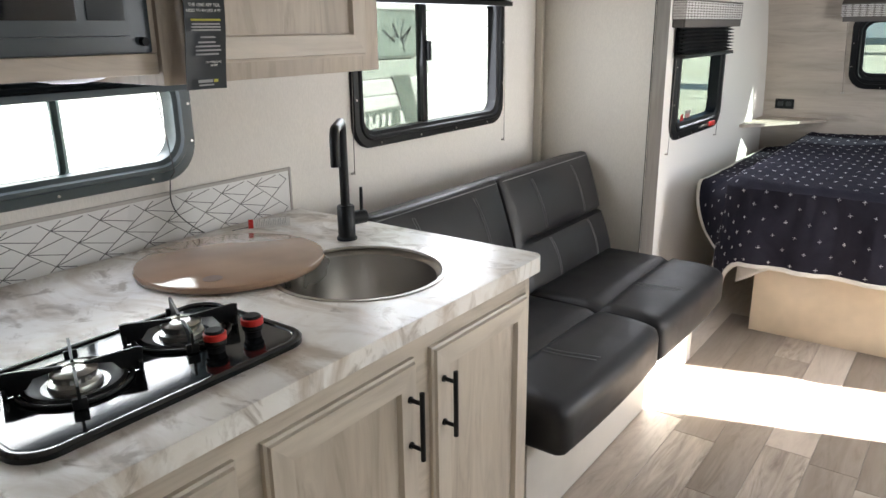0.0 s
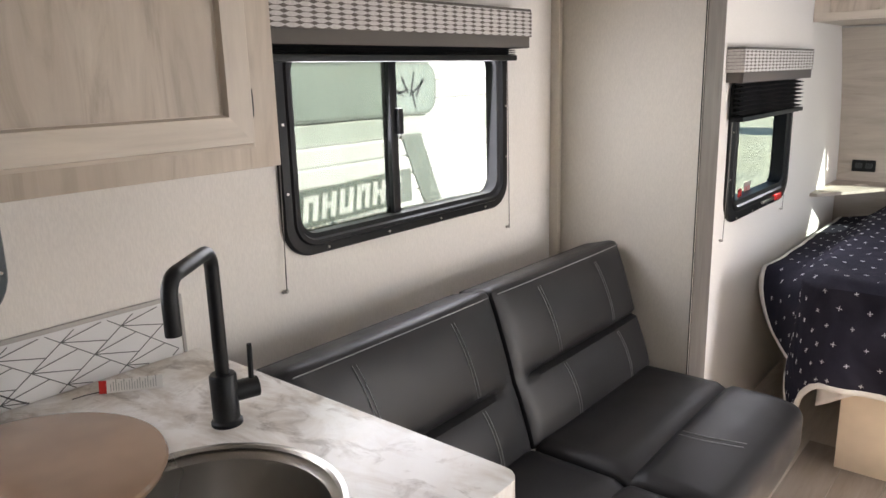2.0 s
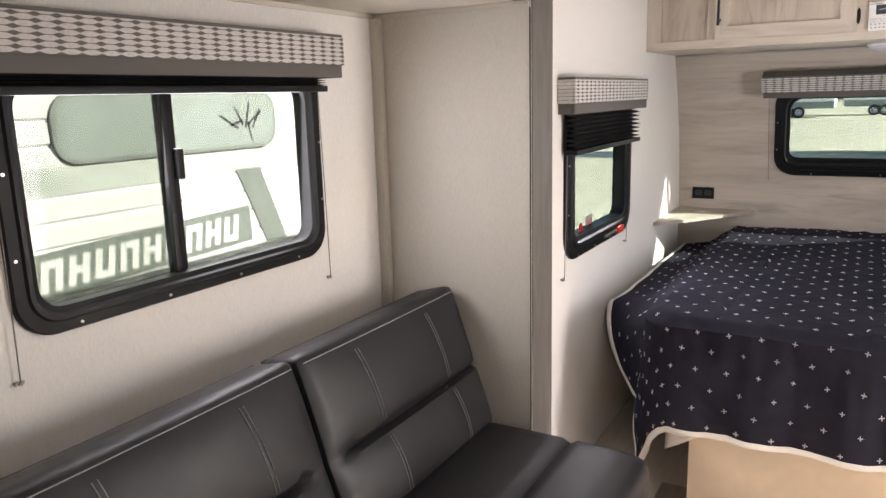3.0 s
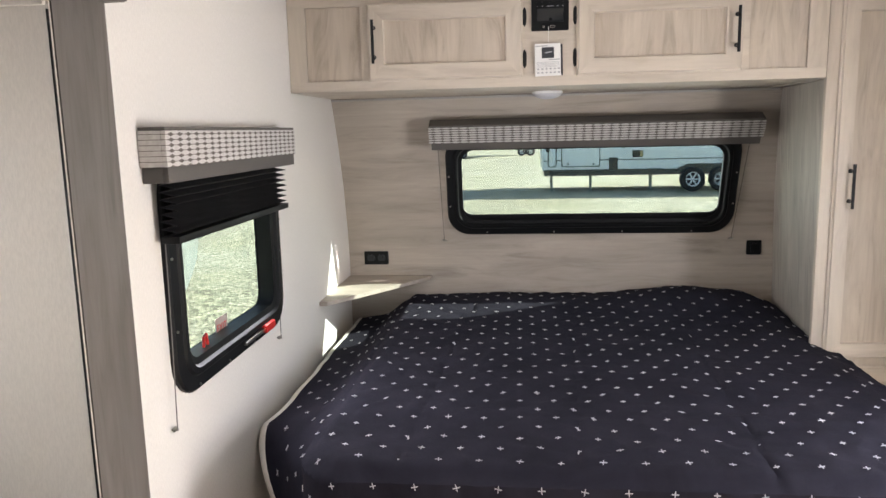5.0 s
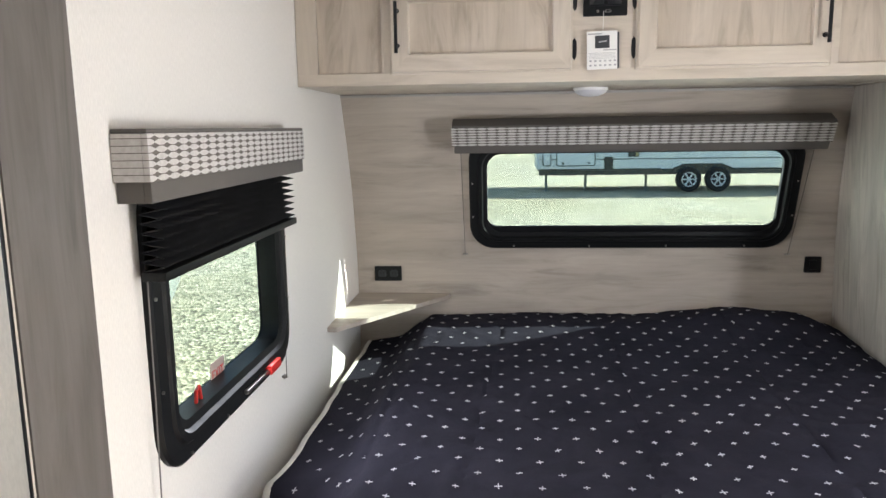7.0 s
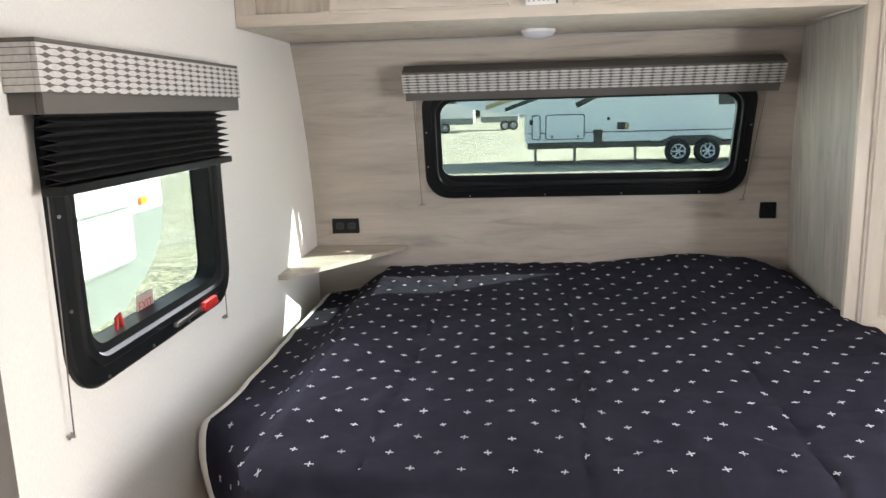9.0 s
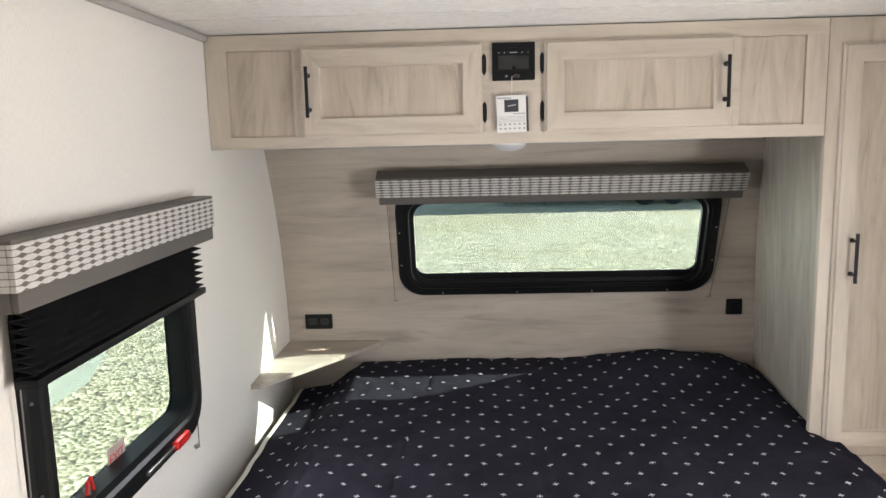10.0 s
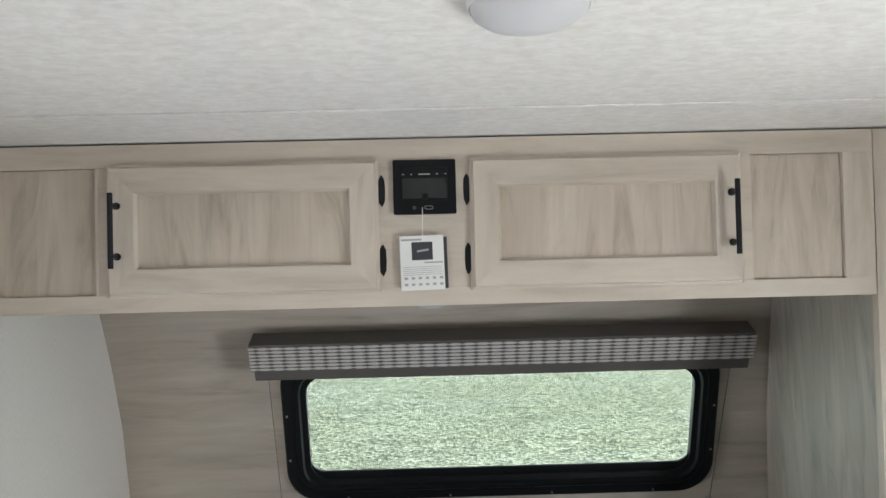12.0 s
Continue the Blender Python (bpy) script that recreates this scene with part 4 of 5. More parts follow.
for i in range(rows_n):
    for j in range(cols_n):
        bm.faces.new((gv[i][j], gv[i][j + 1], gv[i + 1][j + 1], gv[i + 1][j]))
geo = bmesh.ops.extrude_face_region(bm, geom=list(bm.faces))
for v in [g for g in geo["geom"] if isinstance(g, bmesh.types.BMVert)]:
    v.co.x -= 0.0012
part("sheet", bm, M_TAG, lf)


def tag_plane(z, bump=0.0):
    f = (z - 1.337) / 0.245
    return plane_at((-1.218 + 0.016 * math.sin(f * 3.3) * f + 0.0085, 1.286 + 0.010 * f, z), (0, 1, 0), (0.03, 0, 1))


letters("THE ONE APP YOU", tag_plane(1.505), 0.0092, M_PAPER, lf)
letters("NEED TO RV LIKE A PRO", tag_plane(1.494), 0.0083, M_PAPER, lf)
letters("DOWNLOAD", tag_plane(1.392) @ Matrix.Translation((0.018, 0, 0)), 0.0068, M_PAPER, lf)
letters("NOW", tag_plane(1.385) @ Matrix.Translation((0.018, 0, 0)), 0.0068, M_PAPER, lf)
for rows_ in (((1.468, -0.034, 0.034), (1.462, -0.036, 0.036), (1.456, -0.036, 0.036), (1.442, -0.014, 0.022), (1.432, -0.020, 0.022), (1.424, -0.026, 0.034), (1.416, -0.026, 0.036), (1.408, -0.026, 0.030)), ((1.354, -0.022, 0.014), (1.346, -0.020, 0.016))):
    bm = bmesh.new()
    for z, a, b in rows_:
        strip(bm, tag_plane(z), a, 0, b, 0, 0.0032 if z != 1.354 else 0.006, -0.0004, 0.0006)
    part("fine_print", bm, M_GREY, lf, smooth=False)
bm = bmesh.new()
strip(bm, tag_plane(1.476), -0.036, 0, 0.036, 0, 0.004, -0.0004, 0.0006)
part("yellow_print", bm, M_YELLOW, lf, smooth=False)
bm = bmesh.new()
strip(bm, tag_plane(1.354), 0.017, 0, 0.027, 0, 0.006, -0.0004, 0.0006)
part("yellow_mark", bm, M_YELLOW, lf, smooth=False)

# ---- sofa ----
sofa = thing("sofa", (-1.15, 2.68, 0), "dark grey vinyl sofa with light contrast stitching", "sofa")
bm = bmesh.new()
box(bm, (S + 0.04, 1.93, 0.0), (-0.785, 3.42, 0.305), 0.004)
part("base", bm, plain("sofa_base_board", (0.62, 0.58, 0.52), 0.5), sofa, "cream board base")
for y0, y1 in ((1.915, 2.648), (2.654, 3.405)):
    def seat_hook(q, h):
        p = q.copy()
        if p.z > 0:
            p.z += 0.012 * (1 - (p.x / h.x) ** 2) * (1 - (p.y / h.y) ** 2)
            p.z -= 0.016 * math.exp(-((p.x - 0.03) / 0.012) ** 2)
        p.z -= 0.018 * max(0.0, (p.x / h.x - 0.55) / 0.45) ** 2 if p.z > 0 else 0
        p.x += 0.012 * (1 - (p.y / h.y) ** 2) if p.x > h.x * 0.8 else 0
        return p
    bm = bmesh.new()
    soft_box(bm, (-1.21, y0, 0.302), (-0.665, y1, 0.472), 0.036, (30, 20, 8), seat_hook)
    seat = part("seat_cushion", bm, M_VINYL, sofa)
    bm = bmesh.new()
    for fy_ in (0.30, 0.335):
        yy = y0 + (y1 - y0) * fy_ + 0.05
        pts = []
        for k in range(12):
            f = k / 11
            x = -0.885 + 0.165 * f
            pts.append((x, yy + 0.05 * f * f, 0.4768 + 0.008 * (1 - ((x + 0.9375) / 0.27) ** 2) - 0.014 * max(0.0, ((x + 0.9375) / 0.2725 - 0.55) / 0.45) ** 2))
        tube(bm, pts, 0.0012, 5)
    part("stitching", bm, M_THREAD, seat, "light grey double stitching", smooth=False)
B_UP = Vector((-0.15, 0, 0.44)).normalized()
B_H = 0.485
for y0, y1, inner in ((1.915, 2.646, 1), (2.652, 3.43, -1)):
    m = plane_at((-1.19, (y0 + y1) / 2, 0.448), (0, 1, 0), B_UP)
    crease = 0.208 - B_H / 2

    def puff(u, y, hy):
        """Swell of the two padded panels of a back cushion."""
        lo, hi = (-hy, crease) if y < crease else (crease, hy)
        v = (2 * y - lo - hi) / (hi - lo)
        return 0.030 * (1 - u * u) ** 0.5 * max(0.0, 1 - v * v) ** 0.6 if abs(u) < 1 else 0.0

    def back_hook(q, h):
        p = q.copy()
        if p.z > 0:
            edge = max(0.0, min(1.0, (h.x - inner * p.x - 0.05) / 0.05))
            p.z += puff(p.x / h.x, p.y, h.y)
            p.z -= 0.016 * edge * math.exp(-((p.y - crease) / 0.007) ** 2)
        if p.y > 0:
            p.y += 0.009 * (h.z - max(-h.z, min(h.z, p.z))) / (2 * h.z) * (p.y / h.y) ** 2
        return p
    bm = bmesh.new()
    soft_box(bm, (-(y1 - y0) / 2, 0, -0.13), ((y1 - y0) / 2, B_H, 0.0), 0.020, (26, 44, 6), back_hook, m)
    bk = part("back_cushion", bm, M_VINYL, sofa)
    bm = bmesh.new()
    hx = (y1 - y0) / 2
    for cx in ((-0.195, 0.155) if inner > 0 else (-0.19, 0.16)):
        for dx in (0, 0.012):
            for a, b in ((0.228, B_H - 0.045), (0.02, 0.188)):
                pts = []
                for k in range(14):
                    f = k / 13
                    y = a + (b - a) * f
                    x = cx + dx + 0.03 * (1 - f) * (1 if a > 0.1 else 0.4) + (0.03 if a < 0.1 else 0)
                    yy = y - B_H / 2
                    z = 0.0015 + puff(x / hx, yy, B_H / 2) - 0.016 * math.exp(-((yy - crease) / 0.007) ** 2)
                    pts.append(m @ Vector((x, y, z)))
                tube(bm, pts, 0.0009, 5)
    pts = [m @ Vector((-hx + 0.02 + (2 * hx - 0.04) * k / 20, B_H - 0.022, 0.0)) for k in range(21)]
    for p, k in zip(pts, range(21)):
        x = -hx + 0.02 + (2 * hx - 0.04) * k / 20
        p += m.to_3x3() @ Vector((0, 0, 0.0020 + puff(x / hx, B_H / 2 - 0.022, B_H / 2)))
    tube(bm, pts, 0.0015, 5)
    part("stitching", bm, M_THREAD, bk, "light grey double stitching", smooth=False)
    bm = bmesh.new()
    pts = [m @ Vector((-hx + 0.012 + (2 * hx - 0.024) * k / 20, B_H + 0.004, -0.124)) for k in range(21)]
    tube(bm, pts, 0.004, 8)
    part("piping", bm, M_VINYL, bk)

# ---- overhead cabinet over the bed ----
OC_Y = 4.945
oc = thing("overhead_cabinet", (-0.18, 5.2, 1.70), "pale wood-grain overhead cabinet above the bed", "cabinet")
bm = bmesh.new()
box(bm, (W + 0.002, OC_Y + 0.016, 1.698), (0.770, 5.33, TOP - 0.004), 0.0, 2)
box(bm, (W + 0.002, 5.33, 1.698), (0.770, 5.53, 1.86), 0.0, 2)
FR = [(W + 0.002, -1.057, 1.735, 1.998, 1), (-0.853, -0.845, 1.735, 1.998, 1), (-0.845, 0.512, 1.735, 1.998, 0), (0.706, 0.770, 1.735, 1.998, 1),
      (W + 0.002, 0.770, 1.998, TOP - 0.004, 0), (W + 0.002, 0.770, 1.698, 1.735, 0)]
for x0, x1, z0, z1, mi in FR:
    box(bm, (x0, OC_Y, z0), (x1, OC_Y + 0.016, z1), 0.0008, mi)
part("body", bm, [M_RAIL_X, M_RAIL_V, M_RAIL_V], oc, smooth=False)
for x0, x1 in ((-1.057, -0.853), (0.512, 0.706)):
    bm = bmesh.new()
    box(bm, (x0 + 0.001, OC_Y + 0.009, 1.736), (x1 - 0.001, OC_Y + 0.0155, 1.997))
    part("side_panel", bm, M_WOOD_V, oc)


bm = bmesh.new()
box(bm, (W + 0.003, 5.524, 1.6865), (0.815, 5.534, 1.6965), 0.003)
solid("trim_headboard", bm, M_TRIMG, "thin pale bead between headboard wall and overhead cabinet", "trim", "structure")


def fy(x, y, z):
    return plane_at((x, y, z), (1, 0, 0), (0, 0, 1))


for x0, x1, hx in ((-0.825, -0.267, -0.800), (-0.078, 0.487, 0.462)):
    d = shaker("door", fy((x0 + x1) / 2, OC_Y, 1.8655), x1 - x0, 0.274, oc, M_RAIL_V, M_RAIL_X, 0.058)
    bm = bmesh.new()
    handle(bm, (hx, OC_Y - 0.019, 1.790), (hx, OC_Y - 0.019, 1.942), (0, -1, 0))
    part("handle", bm, M_MATTE, d, "matte black bar handle")
for z in (1.938, 1.794):
    flap_hinge(oc, (-0.260, OC_Y - 0.001, z), (0, 0, 1), (0, -1, 0))
    flap_hinge(oc, (-0.084, OC_Y - 0.001, z), (0, 0, -1), (0, -1, 0))

rd = thing("stereo", (-0.171, OC_Y, 1.888), "black wall-mounted stereo panel", "stereo")
m = fy(-0.171, OC_Y, 1.944)
bm = bmesh.new()
slab(bm, m, 0.130, 0.113, 0.003, 0.0, 0.009)
box(bm, (-0.047, -0.028, 0.009), (0.047, 0.040, 0.012), 0.001, 0, m)
st = part("panel", bm, M_BLACK, rd)
bm = bmesh.new()
box(bm, (-0.046, -0.024, 0.012), (0.046, 0.018, 0.0126), 0, 0, m)
part("screen", bm, M_GLOSS, rd)
bm = bmesh.new()
for x in (-0.044, -0.027, 0.026, 0.044):
    strip(bm, m, x - 0.002, 0.026, x + 0.002, 0.026, 0.002, 0.012, 0.0128)
strip(bm, m, -0.012, 0.026, 0.012, 0.026, 0.0022, 0.012, 0.0128)
part("button_marks", bm, M_GREY, rd, smooth=False)
bm = bmesh.new()
ring(bm, m @ Matrix.Translation((-0.022, -0.043, 0)), 0.0075, 0.0075, 0.0037, [(0, 0.009), (0, 0.011), (0.0015, 0.011), (0.0015, 0.009)])
ring(bm, m @ Matrix.Translation((0.008, -0.043, 0)), 0.018, 0.0075, 0.002, [(0, 0.009), (0, 0.0105), (0.001, 0.0105), (0.001, 0.009)])
part("socket", bm, M_STEEL, rd)
bm = bmesh.new()
lathe(bm, (0, 0, 0), [(0.0, 0.0), (0.006, 0.0), (0.006, 0.005), (0.0, 0.006)], 20, 0, m @ Matrix.Translation((0.001, -0.020, 0.0126)))
part("knob", bm, M_BLACK, rd)

cd = thing("instruction_card", (-0.178, OC_Y - 0.016, 1.73), "white instruction card hung on a string below the stereo", "card")
m = fy(-0.179, OC_Y - 0.014, 1.787) @ pose(0, 0, 0, 0, 0, 1.2)
bm = bmesh.new()
box(bm, (-0.045, -0.056, 0), (0.045, 0.056, 0.0012), 0, 0, m)
part("card", bm, M_PAPER, cd)
bm = bmesh.new()
box(bm, (-0.036, -0.054, -0.010), (0.052, 0.052, -0.006), 0.001, 0, m)
part("dark_back_card", bm, M_INK, cd, "black card behind")
bm = bmesh.new()
box(bm, (-0.021, 0.006, 0.0012), (0.022, 0.043, 0.0018), 0, 0, m)
part("printed_picture", bm, M_INK, cd)
bm = bmesh.new()
strip(bm, m, -0.042, 0.048, 0.0, 0.048, 0.004, 0.0012, 0.0017)
strip(bm, m, 0.004, 0.0005, 0.042, 0.0005, 0.003, 0.0012, 0.0017)
for k in range(5):
    strip(bm, m, -0.040, -0.008 - 0.004 * k, 0.040, -0.008 - 0.004 * k, 0.0009, 0.0012, 0.0016)
for k in range(6):
    for r in range(2):
        strip(bm, m, -0.038 + 0.0145 * k, -0.031 - 0.013 * r, -0.031 + 0.0145 * k, -0.031 - 0.013 * r, 0.005, 0.0012, 0.0016)
strip(bm, m, -0.010, 0.024, 0.014, 0.027, 0.004, 0.0018, 0.0022)
part("print", bm, M_GREY, cd, smooth=False)
bm = bmesh.new()
tube(bm, [(-0.1765, OC_Y - 0.013, 1.901), (-0.177, OC_Y - 0.016, 1.87), (-0.1775, OC_Y - 0.014, 1.838)], 0.0009, 6)
part("string", bm, M_PAPER, cd)

# ---- wardrobe ----
wr = thing("wardrobe", (0.98, 5.2, 0), "tall pale wood-grain wardrobe beside the bed", "wardrobe")
bm = bmesh.new()
edge = [(OC_Y + 0.023, 0.0), (5.76, 0.0), (5.76, 0.9), (5.745, 1.06), (5.69, 1.30), (5.575, 1.60), (5.53, 1.693), (OC_Y + 0.023, 1.693)]
a = [bm.verts.new((0.775 + 0.089 * (y - 4.967) - 0.069 * (max(z, 0.6) - 1.69), y, z)) for y, z in edge]
b = [bm.verts.new((E - 0.002, y, z)) for y, z in edge]
for k in range(len(edge)):
    bm.faces.new((a[k], a[(k + 1) % len(edge)], b[(k + 1) % len(edge)], b[k]))
bm.faces.new(a)
bm.faces.new(b[::-1])
part("side_panel", bm, M_SIDE, wr)
bm = bmesh.new()
box(bm, (0.772, OC_Y, 0.0), (E - 0.002, OC_Y + 0.022, TOP - 0.004), 0.002)
part("face_frame", bm, M_RAIL_V, wr)
bm = bmesh.new()
box(bm, (0.7725, OC_Y + 0.023, 1.6955), (E - 0.002, 5.525, 1.712), 0.001)
part("top_board", bm, M_RAIL_X, wr)
d = shaker("door", fy(1.025, OC_Y, 1.335), 0.43, 1.27, wr, M_RAIL_V, M_RAIL_X)
bm = bmesh.new()
handle(bm, (0.862, OC_Y - 0.019, 1.248), (0.862, OC_Y - 0.019, 1.402), (0, -1, 0))
part("handle", bm, M_MATTE, d, "matte black bar handle")
shaker("drawer", fy(1.025, OC_Y, 0.50), 0.43, 0.34, wr, M_RAIL_V, M_RAIL_X)

# ---- valances and shades ----
def valance(m, w, h, depth, cloth, label, band=0.036):
    """A boxed valance on a wall plane: patterned cloth above, plain band below."""
    v = thing("valance", m @ Vector((0, -h / 2, 0)), label, "valance")
    bm = bmesh.new()
    box(bm, (-w / 2, -h / 2 + band, depth - 0.012), (w / 2, h / 2 - 0.004, depth), 0.003, 0, m)
    box(bm, (-w / 2, -h / 2 + band, 0.002), (-w / 2 + 0.012, h / 2 - 0.004, depth - 0.012), 0.001, 0, m)
    box(bm, (w / 2 - 0.012, -h / 2 + band, 0.002), (w / 2, h / 2 - 0.004, depth - 0.012), 0.001, 0, m)
    part("cloth", bm, cloth, v)
    bm = bmesh.new()
    box(bm, (-w / 2 + 0.008, -h / 2, depth - 0.018), (w / 2 - 0.008, -h / 2 + band + 0.002, depth - 0.004), 0.003, 0, m)
    box(bm, (-w / 2 + 0.008, -h / 2, 0.002), (-w / 2 + 0.020, -h / 2 + band, depth - 0.018), 0.001, 0, m)
    box(bm, (w / 2 - 0.020, -h / 2, 0.002), (w / 2 - 0.008, -h / 2 + band, depth - 0.018), 0.001, 0, m)
    part("band", bm, M_TAUPE, v, "plain taupe band")
    bm = bmesh.new()
    box(bm, (-w / 2 + 0.002, h / 2 - 0.004, 0.002), (w / 2 - 0.002, h / 2 + 0.004, depth - 0.002), 0.002, 0, m)
    part("top_board", bm, M_TAUPE, v)
    return v


def pleats(m, w, top, low, d0, d1, n, label, cloth=None):
    """A pleated shade drawn down to low, with its bottom rail."""
    s = thing("pleated_shade", m @ Vector((0, low, 0)), label, "shade")
    bm = bmesh.new()
    prof = [((d1 if k % 2 else d0), top + (low - top) * k / (2 * n)) for k in range(2 * n + 1)]
    rows = []
    for d, y in prof:
        rows.append([bm.verts.new(m @ Vector((x, y, d + 0.0015 * math.sin(40 * x + y * 90)))) for x in [-w / 2 + w * i / 12 for i in range(13)]])
    for a, b in zip(rows, rows[1:]):
        for i in range(12):
            bm.faces.new((a[i], a[i + 1], b[i + 1], b[i]))
    geo = bmesh.ops.extrude_face_region(bm, geom=list(bm.faces))
    off = m.to_3x3() @ Vector((0, 0.0012, -0.0012))
    for v in [g for g in geo["geom"] if isinstance(g, bmesh.types.BMVert)]:
        v.co += off
    part("pleated_cloth", bm, cloth or M_SHADE, s, smooth=False)
    bm = bmesh.new()
    box(bm, (-w / 2 - 0.004, low - 0.016, d0), (w / 2 + 0.004, low + 0.001, d1 + 0.003), 0.002, 0, m)
    part("bottom_rail", bm, cloth or M_BLACK, s)
    return s


def cord(p_top, p_low, out):
    """A shade cord with its hold-down clip on the wall."""
    c = thing("shade_cord", p_low, "thin grey shade cord held by a small steel wall clip", "cord", "shade cords")
    p0, p1, o = Vector(p_top), Vector(p_low), Vector(out)
    bm = bmesh.new()
    tube(bm, [p0 + o * 0.02, p0.lerp(p1, 0.5) + o * 0.018, p1 + o * 0.014], 0.0015, 6)
    part("string", bm, M_CORD, c)
    bm = bmesh.new()
    side = o.cross(Vector((0, 0, 1)))
    cyl(bm, p1, p1 + o * 0.016, 0.0035, 0.0035, 10)
    cyl(bm, p1 - side * 0.010 + o * 0.004, p1 + side * 0.010 + o * 0.010, 0.0045, 0.0035, 10)
    part("clip", bm, M_STEEL, c)
    return c


mA = plane_at((S, 2.652, 1.640), (0, 1, 0), (0, 0, 1))
valance(mA, 1.085, 0.120, 0.075, M_VAL_Y, "black and white woven valance above the sofa window")
mA0 = plane_at((S, 2.625, 0), (0, 1, 0), (0, 0, 1))
pleats(mA0, 0.985, 1.588, 1.556, 0.020, 0.062, 5, "black pleated shade raised above the sofa window")
cord((S, 2.163, 1.55), (S, 2.156, 0.972), (1, 0, 0))
cord((S, 3.128, 1.55), (S, 3.145, 0.968), (1, 0, 0))
mB = plane_at((W, 4.278, 1.505), (0, 1, 0), (0, 0, 1))
valance(mB, 0.94, 0.122, 0.068, M_VAL_Y, "black and white woven valance above the bedside window")
pleats(plane_at((W, 4.25, 0), (0, 1, 0), (0, 0, 1)), 0.80, 1.455, 1.318, 0.018, 0.060, 8, "black pleated shade a third drawn on the bedside window")
cord((W, 3.86, 1.30), (W, 3.855, 0.845), (1, 0, 0))
cord((W, 4.632, 1.31), (W, 4.64, 0.848), (1, 0, 0))
C_OUT = Vector((0, -C_UP.z, C_UP.y))
m = plane_at((0.035, 5.561, 1.543), (1, 0, 0), Vector((0, -0.43, 0.90)))
valance(m, 1.43, 0.115, 0.072, M_VAL_X, "black and white woven valance above the bed window", 0.032)
cord((-0.652, front_y(1.46) - 0.02, 1.46), (-0.646, front_y(1.025), 1.022), (0, -1, 0))
cord((0.722, front_y(1.46) - 0.02, 1.46), (0.698, front_y(1.025), 1.022), (0, -1, 0))
# this shade's cloth carries the glare haze in its colour
pleats(plane_at((S, 1.00, 0), (0, 1, 0), (0, 0, 1)), 1.12, 1.368, 1.325, 0.020, 0.075, 4, "dark pleated shade raised above the kitchen window", M_SHADE_HAZE)

# exit window fittings
fit_ = thing("exit_latch", (W, 4.42, 0.93), "steel and red emergency exit lever on the window frame", "latch")
bm = bmesh.new()
box(bm, (W + 0.018, 4.29, 0.924), (W + 0.030, 4.45, 0.936), 0.003)
part("lever", bm, M_STEEL, fit_)
bm = bmesh.new()
box(bm, (W + 0.016, 4.45, 0.918), (W + 0.036, 4.535, 0.944), 0.006)
part("grip", bm, M_RED, fit_, "red plastic grip")
rl = thing("red_pull", (W - 0.012, 4.10, 0.968), "red plastic exit pull on the window", "pull")
bm = bmesh.new()
tube(bm, [(W - 0.012, 4.085, 0.968), (W - 0.012, 4.092, 1.008), (W - 0.012, 4.106, 1.013), (W - 0.012, 4.116, 0.968), (W - 0.012, 4.085, 0.975)], 0.0045, 8)
part("loop", bm, M_RED, rl)
xs_ = thing("exit_sticker", (W - 0.038, 4.265, 0.94), "small red exit sticker on the window glass", "sticker")
m = plane_at((W - 0.0375, 4.27, 0.988), (0, 1, 0), (0, 0, 1))
bm = bmesh.new()
box(bm, (-0.042, -0.032, 0), (0.042, 0.032, 0.0008), 0, 0, m)
part("film", bm, plain("pale_sticker", (0.42, 0.36, 0.33), 0.5), xs_)
letters("EXIT", m @ Matrix.Translation((0, 0, 0.0012)), 0.034, M_RED, xs_)

# ---- headboard wall fittings ----
for cx, cz, w_, h_, lab, sock in ((-0.989, 0.934, 0.119, 0.066, "black double power outlet on the headboard wall", True), (0.807, 0.976, 0.066, 0.068, "black square switch plate on the headboard wall", False)):
    o = thing("power_outlet" if sock else "switch_plate", (cx, front_y(cz), cz - h_ / 2), lab, "outlet" if sock else "switch")
    m = fy(cx, front_y(cz) - 0.002, cz)
    bm = bmesh.new()
    slab(bm, m, w_, h_, 0.004, -0.004, 0.006)
    pl = part("plate", bm, M_BLACK, o)
    if sock:
        for dx in (-0.026, 0.026):
            bm = bmesh.new()
            slab(bm, m @ Matrix.Translation((dx, 0, 0)), 0.036, 0.030, 0.008, 0.006, 0.0085)
            fc = part("socket_face", bm, M_TAG, o)
            bm = bmesh.new()
            for a, b in ((-0.006, 0.004), (0.006, 0.004)):
                box(bm, (dx + a - 0.001, b - 0.005, 0.0084), (dx + a + 0.001, b + 0.004, 0.0089), 0, 0, m)
            part("slots", bm, M_GLOSS, fc)
    else:
        bm = bmesh.new()
        box(bm, (-0.016, -0.02, 0.006), (0.016, 0.02, 0.011), 0.002, 0, m)
        part("rocker", bm, M_BLACK, o)

# corner shelf
sh = thing("corner_shelf", (W, F, 0.84), "wood-grain triangular corner shelf beside the bed head", "shelf")
bm = bmesh.new()
tri = [(W + 0.001, 5.180), (W + 0.001, F - 0.002), (-0.715, F - 0.002), (-0.725, 5.715), (-1.09, 5.18)]
a = [bm.verts.new((x, y, 0.829)) for x, y in tri]
b = [bm.verts.new((x, y, 0.846)) for x, y in tri]
for k in range(5):
    bm.faces.new((a[k], a[(k + 1) % 5], b[(k + 1) % 5], b[k]))
bm.faces.new(a[::-1])
bm.faces.new(b)
part("board", bm, M_HEAD, sh, smooth=False)

